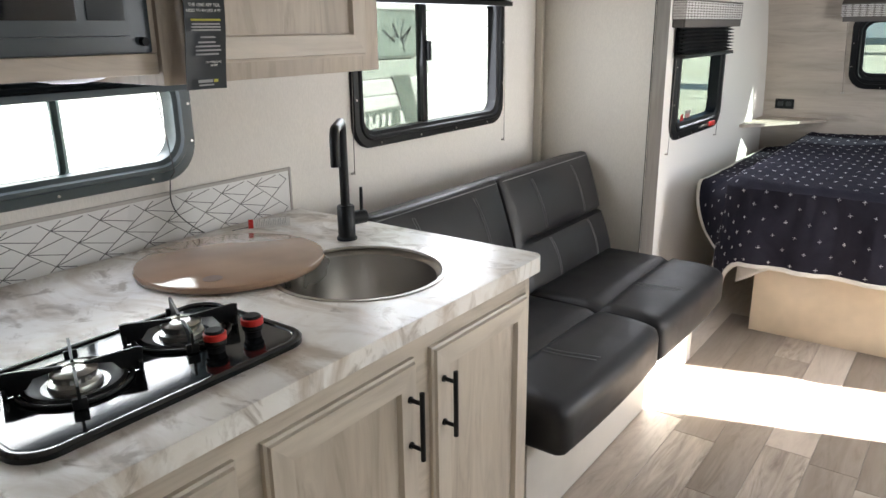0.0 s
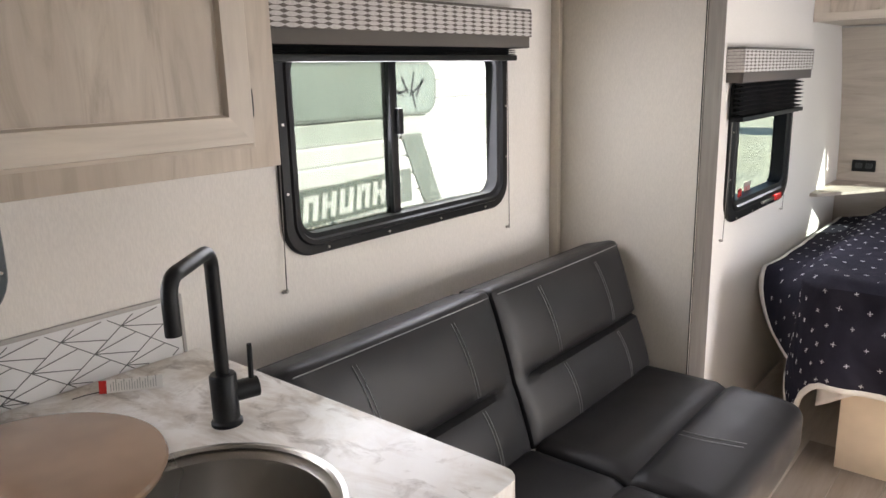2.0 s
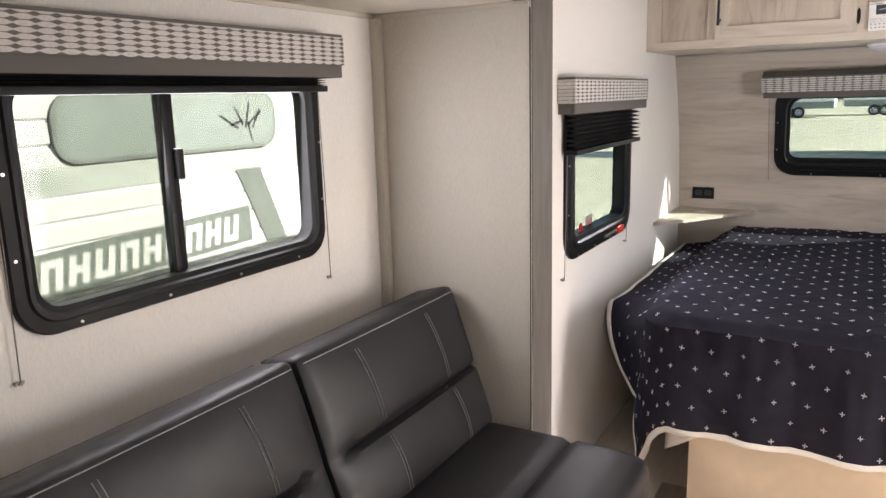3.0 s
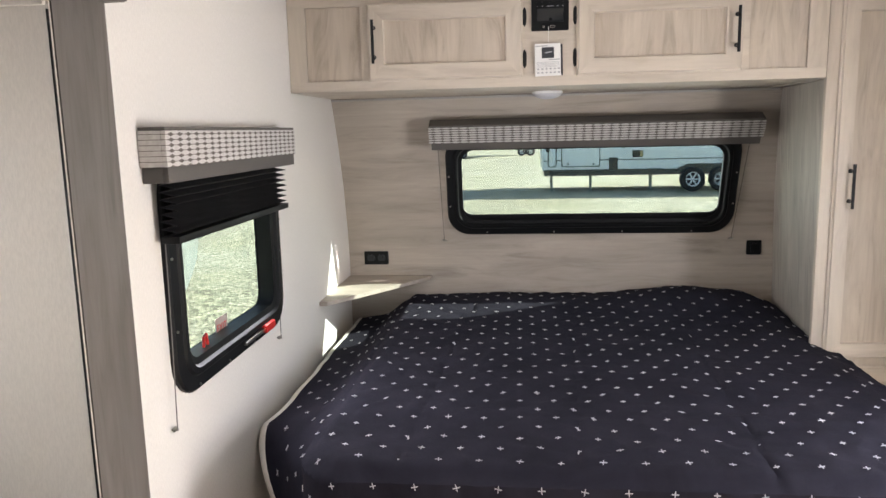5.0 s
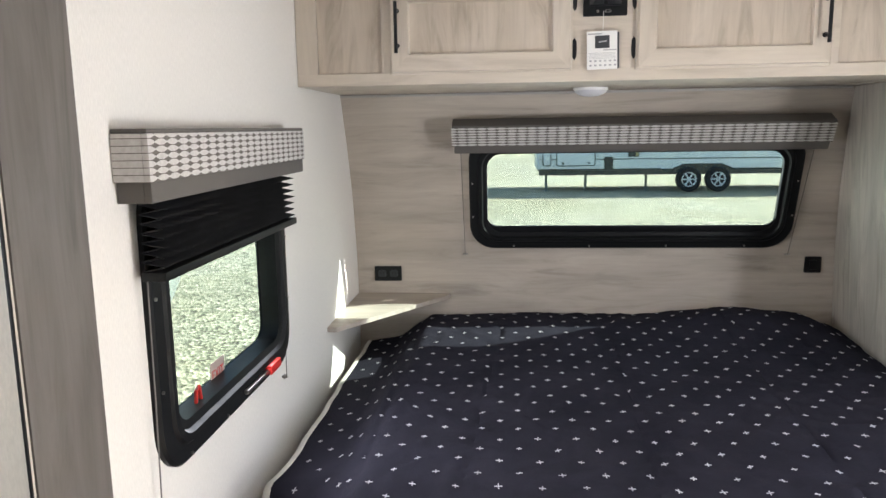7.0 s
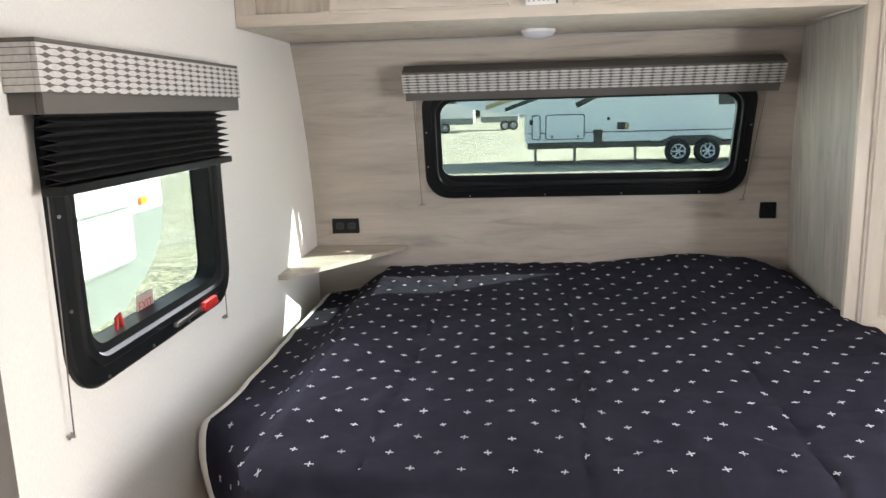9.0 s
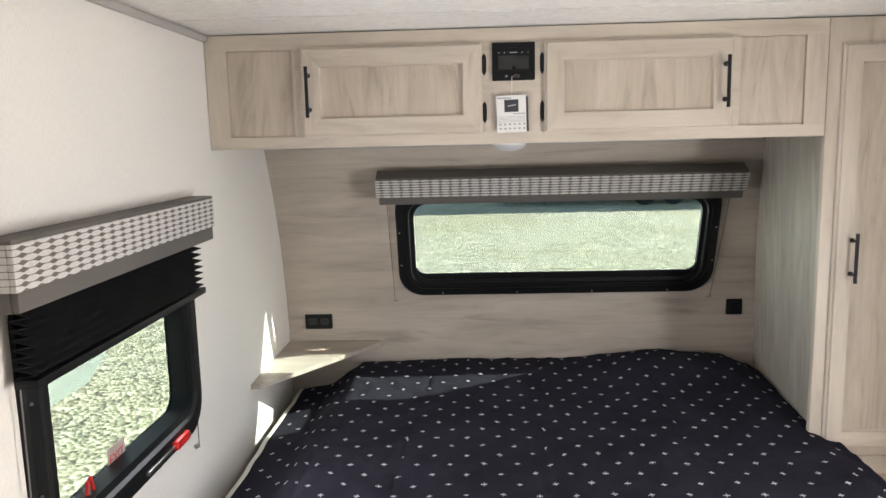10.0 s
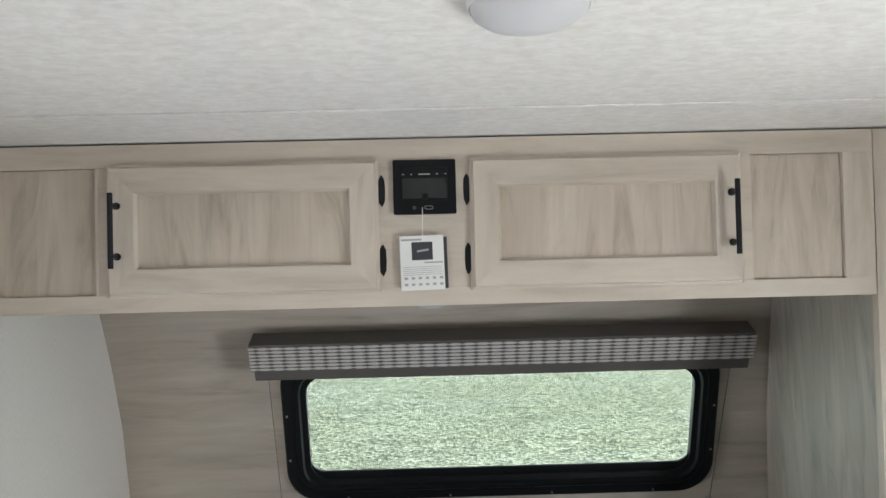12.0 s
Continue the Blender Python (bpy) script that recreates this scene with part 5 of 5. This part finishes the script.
# ceiling and under-shelf lights
for name, c, r, lab in (("ceiling_light", (-0.054, 4.160, TOP), 0.064, "round frosted white ceiling light, switched off"), ("ceiling_light", (-0.165, 5.35, 1.698), 0.062, "small round white light under the overhead cabinet, switched off")):
    l = thing(name, (c[0], c[1], c[2] - 0.02), lab, "light")
    bm = bmesh.new()
    lathe(bm, c, [(r, 0.0), (r, -0.006), (r * 0.96, -0.010), (r * 0.93, -0.008)], 44)
    part("rim", bm, M_WHITE, l)
    bm = bmesh.new()
    lathe(bm, c, [(r * 0.95, -0.006), (r * 0.90, -0.016), (r * 0.72, -0.024), (r * 0.4, -0.030), (0.0, -0.032)], 44)
    part("diffuser", bm, plain("frosted_lens", (0.62, 0.62, 0.64), 0.35), l)

# ---- bed ----
bed = thing("bed", (0.0, 4.8, 0), "bed base of pale board with a mattress", "bed")
bm = bmesh.new()
box(bm, (-0.66, 3.925, 0.0), (0.84, 5.70, 0.40), 0.003)
part("base", bm, M_BEDBOX, bed, "pale board bed base")
bm = bmesh.new()
soft_box(bm, (-0.80, 3.90, 0.405), (0.84, 5.70, 0.70), 0.06, (8, 8, 4))
part("mattress", bm, M_HEM, bed)
XL, YF, RC = -0.83, 3.87, 0.14
S_LEN = 5.735 - YF + 0.355


def smooth01(a, b, t):
    t = max(0.0, min(1.0, (t - a) / (b - a)))
    return t * t * (3 - 2 * t)


SEAMS = (-0.475, -0.03, 0.415)


def bed_top(x, y):
    z = 0.742 + 0.058 * math.exp(-((x - 0.50) / 0.30) ** 2 - ((y - 5.62) / 0.22) ** 2) + 0.02 * math.exp(-((x + 0.3) / 0.5) ** 2 - ((y - 5.6) / 0.2) ** 2)
    for c in SEAMS:
        d = x - c - 0.06 * (y - 5.75)
        z += 0.005 * noise.noise((c * 5, y * 24, 4.0)) * math.exp(-(d / 0.045) ** 2) - 0.006 * math.exp(-(d / 0.007) ** 2)
    z += 0.004 * noise.noise((x * 3.1, y * 3.1, 1.7)) + 0.003 * noise.noise((x * 9, y * 7, 5.1)) + 0.003 * noise.noise((x * 26 + 2 * noise.noise((x * 4, y * 4, 3)), y * 8, 9.0)) + 0.002 * noise.noise((x * 34, y * 34, 2.0))
    z -= 0.03 * smooth01(0.74, 0.865, x)
    return z


def drape(x, s):
    """Where the quilt lies: x across, s down from the bed head."""
    y = 5.735 - s
    cx, cy = max(x, XL + RC), max(y, YF + RC)
    dx, dy = x - cx, y - cy
    d = math.hypot(dx, dy) - RC
    if d <= 0:
        edge = smooth01(-0.05, 0.0, d)
        puck = abs(noise.noise((x * 7 + 0.8 * noise.noise((x * 3, y * 3, 9)), y * 5, 5.0)))
        ridge = max(0.0, 1 - 5 * puck)
        lift = 0.004 * ridge + 0.005 * (0.5 + noise.noise((x * 4.5, y * 4.5, 6.0))) + 0.0025 * noise.noise((x * 15, y * 15, 8.0))
        return Vector((x, y, bed_top(x, y) - 0.022 * edge * edge + lift * (1 - edge)))
    n = Vector((dx, dy, 0)).normalized()
    onx, ony = cx + n.x * RC, cy + n.y * RC
    fold = 0.5 + 0.5 * math.sin(onx * 26 + 2.2 * noise.noise((onx * 3, ony * 3, 0.3)))
    flare = 0.012 + 0.032 * smooth01(0.02, 0.4, d) + 0.026 * fold * smooth01(0.03, 0.30, d) + 0.010 * noise.noise((onx * 16, d * 2.5, 2.4)) * smooth01(0.0, 0.15, d)
    out_ = flare + 0.17 * max(0.0, -n.x) * smooth01(4.02, 4.38, y) * smooth01(0.0, 0.16, d)
    hang = Vector((onx + n.x * out_, ony + n.y * flare, 0.720 - d * 0.985))
    side = Vector((XL - d * 0.93, y, 0.722 - 0.055 * smooth01(0.0, 0.12, d) - 0.15 * d))
    if n.x < -0.01:
        t = smooth01(4.28, 4.42, y)
        hang = hang.lerp(side, t)
    hang.x = max(hang.x, W + 0.012)
    hang += 0.006 * Vector((noise.noise((x * 8, s * 8, 1.0)), noise.noise((x * 8, s * 8, 2.0)), 0)) + Vector((0, 0.006 * noise.noise((x * 22, s * 6, 4.0)), 0))
    return hang


def left_edge(s):
    return -1.09 - 0.13 * smooth01(1.2, 1.6, s)


qt = thing("quilt", (0.0, 4.8, 0.70), "dark navy quilt with white cross stitches over the bed foot", "quilt")
bm = bmesh.new()
NU, NS = 150, 170
gv = []
for j in range(NS + 1):
    s = S_LEN * j / NS
    x0 = left_edge(s)
    gv.append([bm.verts.new(drape(x0 + (0.862 - x0) * i / NU, s)) for i in range(NU + 1)])
for j in range(NS):
    for i in range(NU):
        bm.faces.new((gv[j][i], gv[j][i + 1], gv[j + 1][i + 1], gv[j + 1][i]))
hem_pts = [(gv[j][0].co.copy(), gv[j][0].co - gv[j][2].co) for j in range(NS + 1)] + [(gv[NS][i].co.copy(), gv[NS][i].co - gv[NS - 2][i].co) for i in range(1, NU + 1)]
cover_ob = part("cover", bm, M_QUILT, qt)
mod = cover_ob.modifiers.new("thickness", "SOLIDIFY")
mod.thickness, mod.offset = 0.010, 0.0
bm = bmesh.new()
rings = []
for k, (p, way) in enumerate(hem_pts):
    run = (hem_pts[min(k + 1, len(hem_pts) - 1)][0] - hem_pts[max(k - 1, 0)][0]).normalized()
    way = (way - run * way.dot(run)).normalized()
    up_ = run.cross(way)
    rings.append([bm.verts.new(p + way * (0.004 + 0.013 * math.cos(a)) + up_ * 0.0075 * math.sin(a)) for a in [math.pi * q / 5 for q in range(10)]])
for p, q in zip(rings, rings[1:]):
    for k in range(10):
        bm.faces.new((p[k], p[(k + 1) % 10], q[(k + 1) % 10], q[k]))
bm.faces.new(rings[0][::-1])
bm.faces.new(rings[-1])
part("piping", bm, M_HEM, qt, "cream piped hem")
bm = bmesh.new()
row = 0
s = 0.037
while s < S_LEN - 0.02:
    x = -0.334 + (0.05 if row % 2 else 0.0)
    while x - 0.1 > left_edge(s) + 0.02:
        x -= 0.1
    while x < 0.85:
        p = drape(x, s)
        tx = drape(x + 0.006, s) - p
        ts = drape(x, s + 0.006) - p
        if tx.length > 1e-4 and ts.length > 1e-4:
            tx.normalize()
            ts.normalize()
            n = ts.cross(tx) * -1
            if n.z < 0 and abs(n.z) > 0.3:
                n.negate()
            if n.dot(Vector((-0.3, -1.0, 0.8))) < 0:
                n.negate()
            jit = random.uniform(-0.2, 0.2)
            a, b = tx * math.cos(jit) + ts * math.sin(jit), ts * math.cos(jit) - tx * math.sin(jit)
            L, wd = random.uniform(0.0072, 0.0092), 0.0011
            o = p + n * 0.0068
            for e, f in ((a, b), (b, a)):
                q = [bm.verts.new(o + e * L * i1 + f * wd * i2) for i1, i2 in ((-1, -1), (1, -1), (1, 1), (-1, 1))]
                q2 = [bm.verts.new(v.co + n * 0.0012) for v in q]
                bm.faces.new(q2)
                for k in range(4):
                    bm.faces.new((q[k], q[(k + 1) % 4], q2[(k + 1) % 4], q2[k]))
        x += 0.1
    s += 0.0655
    row += 1
tagged(part("cross_stitches", bm, M_STITCH, qt, "small white cross stitches", smooth=False), kind="stuff")

# plastic film still wrapped round the mattress foot
pf = thing("plastic_film", (-0.5, 3.9, 0.33), "crumpled clear plastic film hanging below the quilt", "plastic film")
bm = bmesh.new()
gv = []
for i in range(61):
    f = i / 60
    x = -0.74 + 1.5 * f
    colv = []
    low = 0.075 + 0.03 * noise.noise((x * 6, 0.2, 3.3)) + 0.10 * max(0.0, 1 - f * 9)
    for j in range(9):
        g = j / 8
        colv.append(bm.verts.new((x, 3.912 - 0.010 * g + 0.010 * noise.noise((x * 14, g * 3, 7.7)), 0.405 - low * g)))
    gv.append(colv)
for i in range(60):
    for j in range(8):
        bm.faces.new((gv[i][j], gv[i + 1][j], gv[i + 1][j + 1], gv[i][j + 1]))
ob = part("film", bm, M_FILM, pf)
mod = ob.modifiers.new("thickness", "SOLIDIFY")
mod.thickness = 0.0015

# ---- outside: neighbouring trailers, far trees ----
NX = -3.5


def wheel(parent, c, r, width, out):
    c, o = Vector(c), Vector(out)
    bm = bmesh.new()
    m = Matrix.Translation(c) @ o.to_track_quat("Z", "Y").to_matrix().to_4x4()
    lathe(bm, (0, 0, 0), [(r * 0.60, -width / 2), (r * 0.92, -width / 2), (r, -width * 0.3), (r, width * 0.3), (r * 0.92, width / 2), (r * 0.60, width / 2), (r * 0.58, width * 0.15), (0.0, width * 0.15)], 36, 0, m)
    w_ = part("wheel", bm, M_TYRE, parent)
    bm = bmesh.new()
    lathe(bm, (0, 0, 0), [(r * 0.60, width * 0.44), (r * 0.56, width * 0.47), (r * 0.52, width * 0.40), (r * 0.50, width * 0.2)], 36, 0, m)
    for k in range(6):
        a = 2 * math.pi * k / 6
        box(bm, (r * 0.10, -r * 0.06, width * 0.2), (r * 0.55, r * 0.06, width * 0.44), 0.01, 0, m @ pose(0, 0, 0, 0, 0, math.degrees(a)))
    lathe(bm, (0, 0, 0), [(r * 0.14, width * 0.2), (r * 0.14, width * 0.48), (0.0, width * 0.5)], 16, 0, m)
    part("rim", bm, plain("silver_rim_paint", (0.75, 0.76, 0.77), 0.35) if "silver_rim_paint" not in bpy.data.materials else bpy.data.materials["silver_rim_paint"], w_, "spoked aluminium rim")


nb = thing("neighbour_trailer", (NX - 1.2, 3.0, GROUND), "white corrugated travel trailer parked close alongside", "trailer")
bm = bmesh.new()
prof = []
z = 0.62
while z < 2.75:
    prof += [(0.0, z), (0.012, z + 0.012), (0.012, z + 0.105), (0.0, z + 0.117)]
    z += 0.120
rows = []
ys = [-6.0 + 14.2 * k / 20 for k in range(21)]


def nose(z):
    """How far the rounded front end reaches at a height."""
    return max(7.6, 9.2 - 1.6 * max(0.0, 0.55 - z) ** 2 - 0.5 * max(0.0, z - 1.6) ** 2)


for d, z in prof:
    rows.append([bm.verts.new((NX + d, y if i < 20 else nose(z), z)) for i, y in enumerate(ys)])
for p, q in zip(rows, rows[1:]):
    for i in range(20):
        bm.faces.new((p[i], p[i + 1], q[i + 1], q[i]))
part("side_wall", bm, M_RVWHITE, nb, smooth=False)
bm = bmesh.new()
zs = [-0.2 + 2.96 * k / 26 for k in range(27)]
a = [bm.verts.new((NX - 0.002, nose(z), z)) for z in zs]
b = [bm.verts.new((NX - 2.4, nose(z), z)) for z in zs]
for k in range(26):
    bm.faces.new((a[k], a[k + 1], b[k + 1], b[k]))
c0 = [bm.verts.new((NX - 0.02, -6.0, z)) for z in zs]
for k in range(26):
    bm.faces.new((a[k], a[k + 1], c0[k + 1], c0[k]))
part("body", bm, M_RVWHITE, nb, smooth=False)
bm = bmesh.new()
zs2 = [-0.2, -0.1, 0.0, 0.1, 0.2, 0.35, 0.5, 0.60]
rows = [[bm.verts.new((NX + 0.006, y if i < 20 else nose(z), z)) for i, y in enumerate(ys)] for z in zs2]
for p, q in zip(rows, rows[1:]):
    for i in range(20):
        bm.faces.new((p[i], p[i + 1], q[i + 1], q[i]))
part("lower_band", bm, M_RVGREY, nb, "grey-green lower side band", smooth=False)
bm = bmesh.new()
box(bm, (NX + 0.013, -6, 1.12), (NX + 0.016, 6.6, 1.24))
part("stripe", bm, plain("pale_grey_stripe", (0.50, 0.53, 0.50), 0.4), nb)
bm = bmesh.new()
m = plane_at((NX + 0.014, 4.19, 1.415), (0, 1, 0), (0, 0, 1))
slab(bm, m, 1.45, 0.30, 0.10, 0, 0.02)
nw = part("window", bm, plain("neighbour_window_glass", (0.30, 0.34, 0.32), 0.12), nb)
bm = bmesh.new()
ring(bm, m, 1.49, 0.34, 0.12, [(0, 0), (0, 0.018), (0.025, 0.018), (0.025, 0)])
part("window_frame", bm, M_RVGREY, nw)
bm = bmesh.new()
for dx, a0, L in ((0.48, 75, 0.16), (0.50, 40, 0.15), (0.46, 115, 0.14), (0.42, 150, 0.16), (0.54, 60, 0.13), (0.36, 25, 0.11), (0.50, -70, 0.08)):
    strip(bm, m, dx, -0.05 + 0.02 * (a0 % 3), dx + L * math.cos(radians(a0)), -0.05 + L * math.sin(radians(a0)), 0.014, 0.02, 0.022)
part("sprig_decal", bm, M_INK, nw, smooth=False)
# dark lettering panel with nine light block shapes, and a slanted grey flash
bm = bmesh.new()
m = plane_at((NX + 0.014, 3.95, 0.755), (0, 1, 0.035), (0, -0.035, 1))
box(bm, (-0.70, -0.105, 0), (0.72, 0.115, 0.004), 0, 0, m)
bd = part("name_panel", bm, M_RVGREY, nb)
bm = bmesh.new()
for k in range(9):
    x = -0.645 + 0.143 * k
    bars = [(0.0, -0.075, 0.028, 0.075), (0.072, -0.075, 0.100, 0.075), [(0.03, 0.058, 0.10, 0.058), (0.015, 0.0, 0.09, 0.0), (0.01, -0.058, 0.08, -0.058)][k % 3]]
    for q, (px, py, qx, qy) in enumerate(bars):
        strip(bm, m, x + px, py, x + qx, qy, 0.038, 0.004, 0.007 + 0.002 * q)
part("letter_shapes", bm, M_RVWHITE, bd, "white slanted block shapes", smooth=False)
bm = bmesh.new()
m2 = plane_at((NX + 0.014, 4.78, 0.86), (0, 1, 0), (0, 0, 1))
q = [(-0.20, 0.26), (0.0, 0.26), (0.20, -0.22), (0.02, -0.22)]
a = [bm.verts.new(m2 @ Vector((x, y, 0.0))) for x, y in q]
b = [bm.verts.new(m2 @ Vector((x, y, 0.005))) for x, y in q]
for k in range(4):
    bm.faces.new((a[k], a[(k + 1) % 4], b[(k + 1) % 4], b[k]))
bm.faces.new(b)
part("flash", bm, M_RVGREY, nb, smooth=False)
bm = bmesh.new()
m = plane_at((NX + 0.014, 8.05, 0.44), (0, 1, 0), (0, 0, 1))
slab(bm, m, 1.05, 0.44, 0.06, 0, 0.02)
hd = part("hatch", bm, M_RVWHITE, nb)
bm = bmesh.new()
ring(bm, m, 1.10, 0.49, 0.08, [(0, 0), (0, 0.022), (0.022, 0.022), (0.022, 0)])
part("hatch_frame", bm, M_RVGREY, hd)
bm = bmesh.new()
slab(bm, plane_at((NX + 0.014, 8.80, 0.70), (0, 1, 0), (0, 0, 1)), 0.12, 0.06, 0.02, 0, 0.03)
part("marker_light", bm, M_AMBER, nb, "amber marker light")

# fifth-wheel trailer beyond the lot
FY = 26.0
fw = thing("fifth_wheel_trailer", (5.0, FY + 1.2, GROUND), "long pale blue-grey fifth-wheel trailer parked across the lot", "trailer")
bm = bmesh.new()
box(bm, (0.45, FY, 0.20), (13.0, FY + 2.4, 3.6), 0.04)
q = [(0.45, 1.10), (0.45, 3.6), (-2.2, 3.6), (-2.2, 1.75), (-1.2, 1.30)]
a = [bm.verts.new((x, FY + 0.01, z)) for x, z in q]
b = [bm.verts.new((x, FY + 2.39, z)) for x, z in q]
for k in range(5):
    bm.faces.new((a[k], a[(k + 1) % 5], b[(k + 1) % 5], b[k]))
bm.faces.new(a)
bm.faces.new(b[::-1])
part("body", bm, M_RVBLUE, fw, smooth=False)
bm = bmesh.new()
box(bm, (0.50, FY - 0.02, 0.03), (12.8, FY + 2.3, 0.17))
part("chassis", bm, M_RVDARK, fw)
for x in (5.10, 5.98):
    wheel(fw, (x, FY - 0.16, GROUND + 0.385), 0.385, 0.24, (0, -1, 0))
bm = bmesh.new()
pts = [(4.58, 0.05), (4.68, 0.24), (4.98, 0.36), (6.12, 0.36), (6.42, 0.24), (6.55, 0.05)]
a = [bm.verts.new((x, FY - 0.08, z)) for x, z in pts]
b = [bm.verts.new((x, FY + 0.02, z)) for x, z in pts]
for k in range(6):
    bm.faces.new((a[k], a[(k + 1) % 6], b[(k + 1) % 6], b[k]))
bm.faces.new(a)
part("wheel_arch", bm, M_RVDARK, fw, smooth=False)
for cx, cz, w_, h_ in ((1.66, 0.70, 1.22, 0.78), (0.76, 0.70, 0.28, 0.78)):
    bm = bmesh.new()
    m = plane_at((cx, FY, cz), (1, 0, 0), (0, 0, 1))
    slab(bm, m, w_ - 0.06, h_ - 0.06, 0.06, 0.0, 0.03)
    h1 = part("hatch", bm, M_RVBLUE, fw)
    bm = bmesh.new()
    ring(bm, m, w_, h_, 0.08, [(0, 0), (0, 0.03), (0.03, 0.03), (0.03, 0)])
    part("hatch_frame", bm, M_RVDARK, h1)
    if w_ > 1:
        for dx in (-0.4, 0.4):
            bm = bmesh.new()
            box(bm, (cx + dx - 0.03, FY - 0.05, cz - 0.33), (cx + dx + 0.03, FY - 0.03, cz - 0.26))
            part("hatch_latch", bm, M_RVDARK, h1)
for cx, cz, w_, h_, mt, nm in ((2.68, 0.40, 0.28, 0.40, M_RVDARK, "vent"), (3.44, 0.70, 0.34, 0.22, M_RVDARK, "vent"), (3.0, 0.93, 0.10, 0.10, M_RVDARK, "socket"), (5.12, 1.86, 1.38, 0.52, M_RVDARK, "window"), (6.67, 1.62, 0.70, 0.70, M_RVDARK, "window"), (0.62, 0.87, 0.12, 0.14, M_RVDARK, "socket")):
    bm = bmesh.new()
    slab(bm, plane_at((cx, FY, cz), (1, 0, 0), (0, 0, 1)), w_, h_, 0.03, 0.0, 0.03)
    part(nm, bm, mt, fw)
bm = bmesh.new()
slab(bm, plane_at((3.55, FY - 0.03, 0.70), (1, 0, 0), (0, 0, 1)), 0.09, 0.18, 0.01, 0, 0.01)
part("vent_plate", bm, M_GOLD, fw)
bm = bmesh.new()
m = plane_at((0, FY, 0), (1, 0, 0), (0, 0, 1))
strip(bm, m, 0.5, 0.52, 12.9, 0.52, 0.03, 0.0, 0.012)
strip(bm, m, 0.5, 0.20, 4.3, 0.20, 0.05, 0.0, 0.012)
strip(bm, m, 2.0, 1.35, 3.9, 2.25, 0.16, 0.0, 0.012)
strip(bm, m, 2.9, 1.65, 4.5, 2.35, 0.05, 0.0, 0.012)
strip(bm, m, -0.2, 1.28, 2.6, 2.25, 0.12, 0.0, 0.012)
part("dark_stripes", bm, M_RVDARK, fw, smooth=False)
bm = bmesh.new()
strip(bm, m, -0.8, 1.35, 1.8, 2.20, 0.14, 0.0, 0.010)
part("ochre_stripe", bm, M_GOLD, fw, smooth=False)
for x in (0.75, 2.0, 3.9):
    bm = bmesh.new()
    box(bm, (x - 0.04, FY + 0.3, GROUND + 0.02), (x + 0.04, FY + 0.38, 0.05))
    box(bm, (x - 0.10, FY + 0.24, GROUND), (x + 0.10, FY + 0.44, GROUND + 0.02))
    part("jack", bm, M_RVGREY, fw)

for k, (x, y, L) in enumerate(((-9.5, 56, 7.2), (-2.0, 60, 3.0))):
    ft = thing("far_trailer", (x + L / 2, y + 1.2, GROUND), "small white trailer parked far across the lot", "trailer", "far trailers")
    bm = bmesh.new()
    box(bm, (x, y, 0.1), (x + L, y + 2.4, 3.0), 0.25)
    part("body", bm, M_RVWHITE, ft)
    bm = bmesh.new()
    box(bm, (x + 0.1, y - 0.02, 0.1), (x + L - 0.1, y, 0.55))
    part("lower_band", bm, M_RVGREY, ft)
    bm = bmesh.new()
    slab(bm, plane_at((x + L * 0.78, y, 1.9), (1, 0, 0), (0, 0, 1)), 0.8, 0.6, 0.1, 0, 0.04)
    part("window", bm, M_RVDARK, ft)
    bm = bmesh.new()
    box(bm, (x + L * 0.6, y - 0.05, GROUND + 0.1), (x + L * 0.6 + 0.9, y + 0.2, 0.12), 0.08)
    part("wheel_arch", bm, M_RVDARK, ft)
    for dx in (0.1, 0.75):
        wheel(ft, (x + L * 0.6 + dx, y - 0.02, GROUND + 0.36), 0.36, 0.22, (0, -1, 0))

# low woods at the far edge
bm = bmesh.new()
rng = random.Random(5)
for k in range(900):
    x = rng.uniform(-90, 90)
    y = 120 + rng.uniform(-6, 25)
    h = 5 + 3.0 * noise.noise((x * 0.07, 1.0, 0.0))
    zc = GROUND + rng.uniform(0.2, 1.0) * h
    r = rng.uniform(0.7, 1.7)
    v = bmesh.ops.create_icosphere(bm, subdivisions=1, radius=r, matrix=Matrix.Translation((x, y, zc)))["verts"]
    for q in v:
        q.co += Vector((rng.uniform(-1, 1), rng.uniform(-1, 1), rng.uniform(-1, 1))) * r * 0.35
solid("far_woods", bm, M_LEAF, "dark green woods along the far edge of the lot", "woods", "stuff", smooth=False)

# ---- floor planks, last ----
rng = random.Random(11)
PLANK_W = 0.152
lib = {}
x = -0.786
col = 0
while x < E - 0.01:
    w_ = min(PLANK_W, E - x - 0.002)
    y = BACK - rng.uniform(0.0, 0.9)
    while y < 3.93:
        L = 1.22
        y0, y1 = max(y, BACK), min(y + L, 3.93 if x > -0.70 else 5.7)
        if y1 - y0 > 0.03:
            key = (round(w_, 3), round(y1 - y0, 3))
            if key not in lib:
                bm = bmesh.new()
                box(bm, (0.0006, 0.0006, -0.006), (w_ - 0.0006, y1 - y0 - 0.0006, 0.0), 0.0012, seg=1)
                lib[key] = finish("plank", bm, M_FLOOR, Vector((0, 0, 0)), False)
            ob = new("plank", lib[key])
            ob.parent = floor
            ob.location = (x, y0, 0)
        y += L
    x += PLANK_W
    col += 1
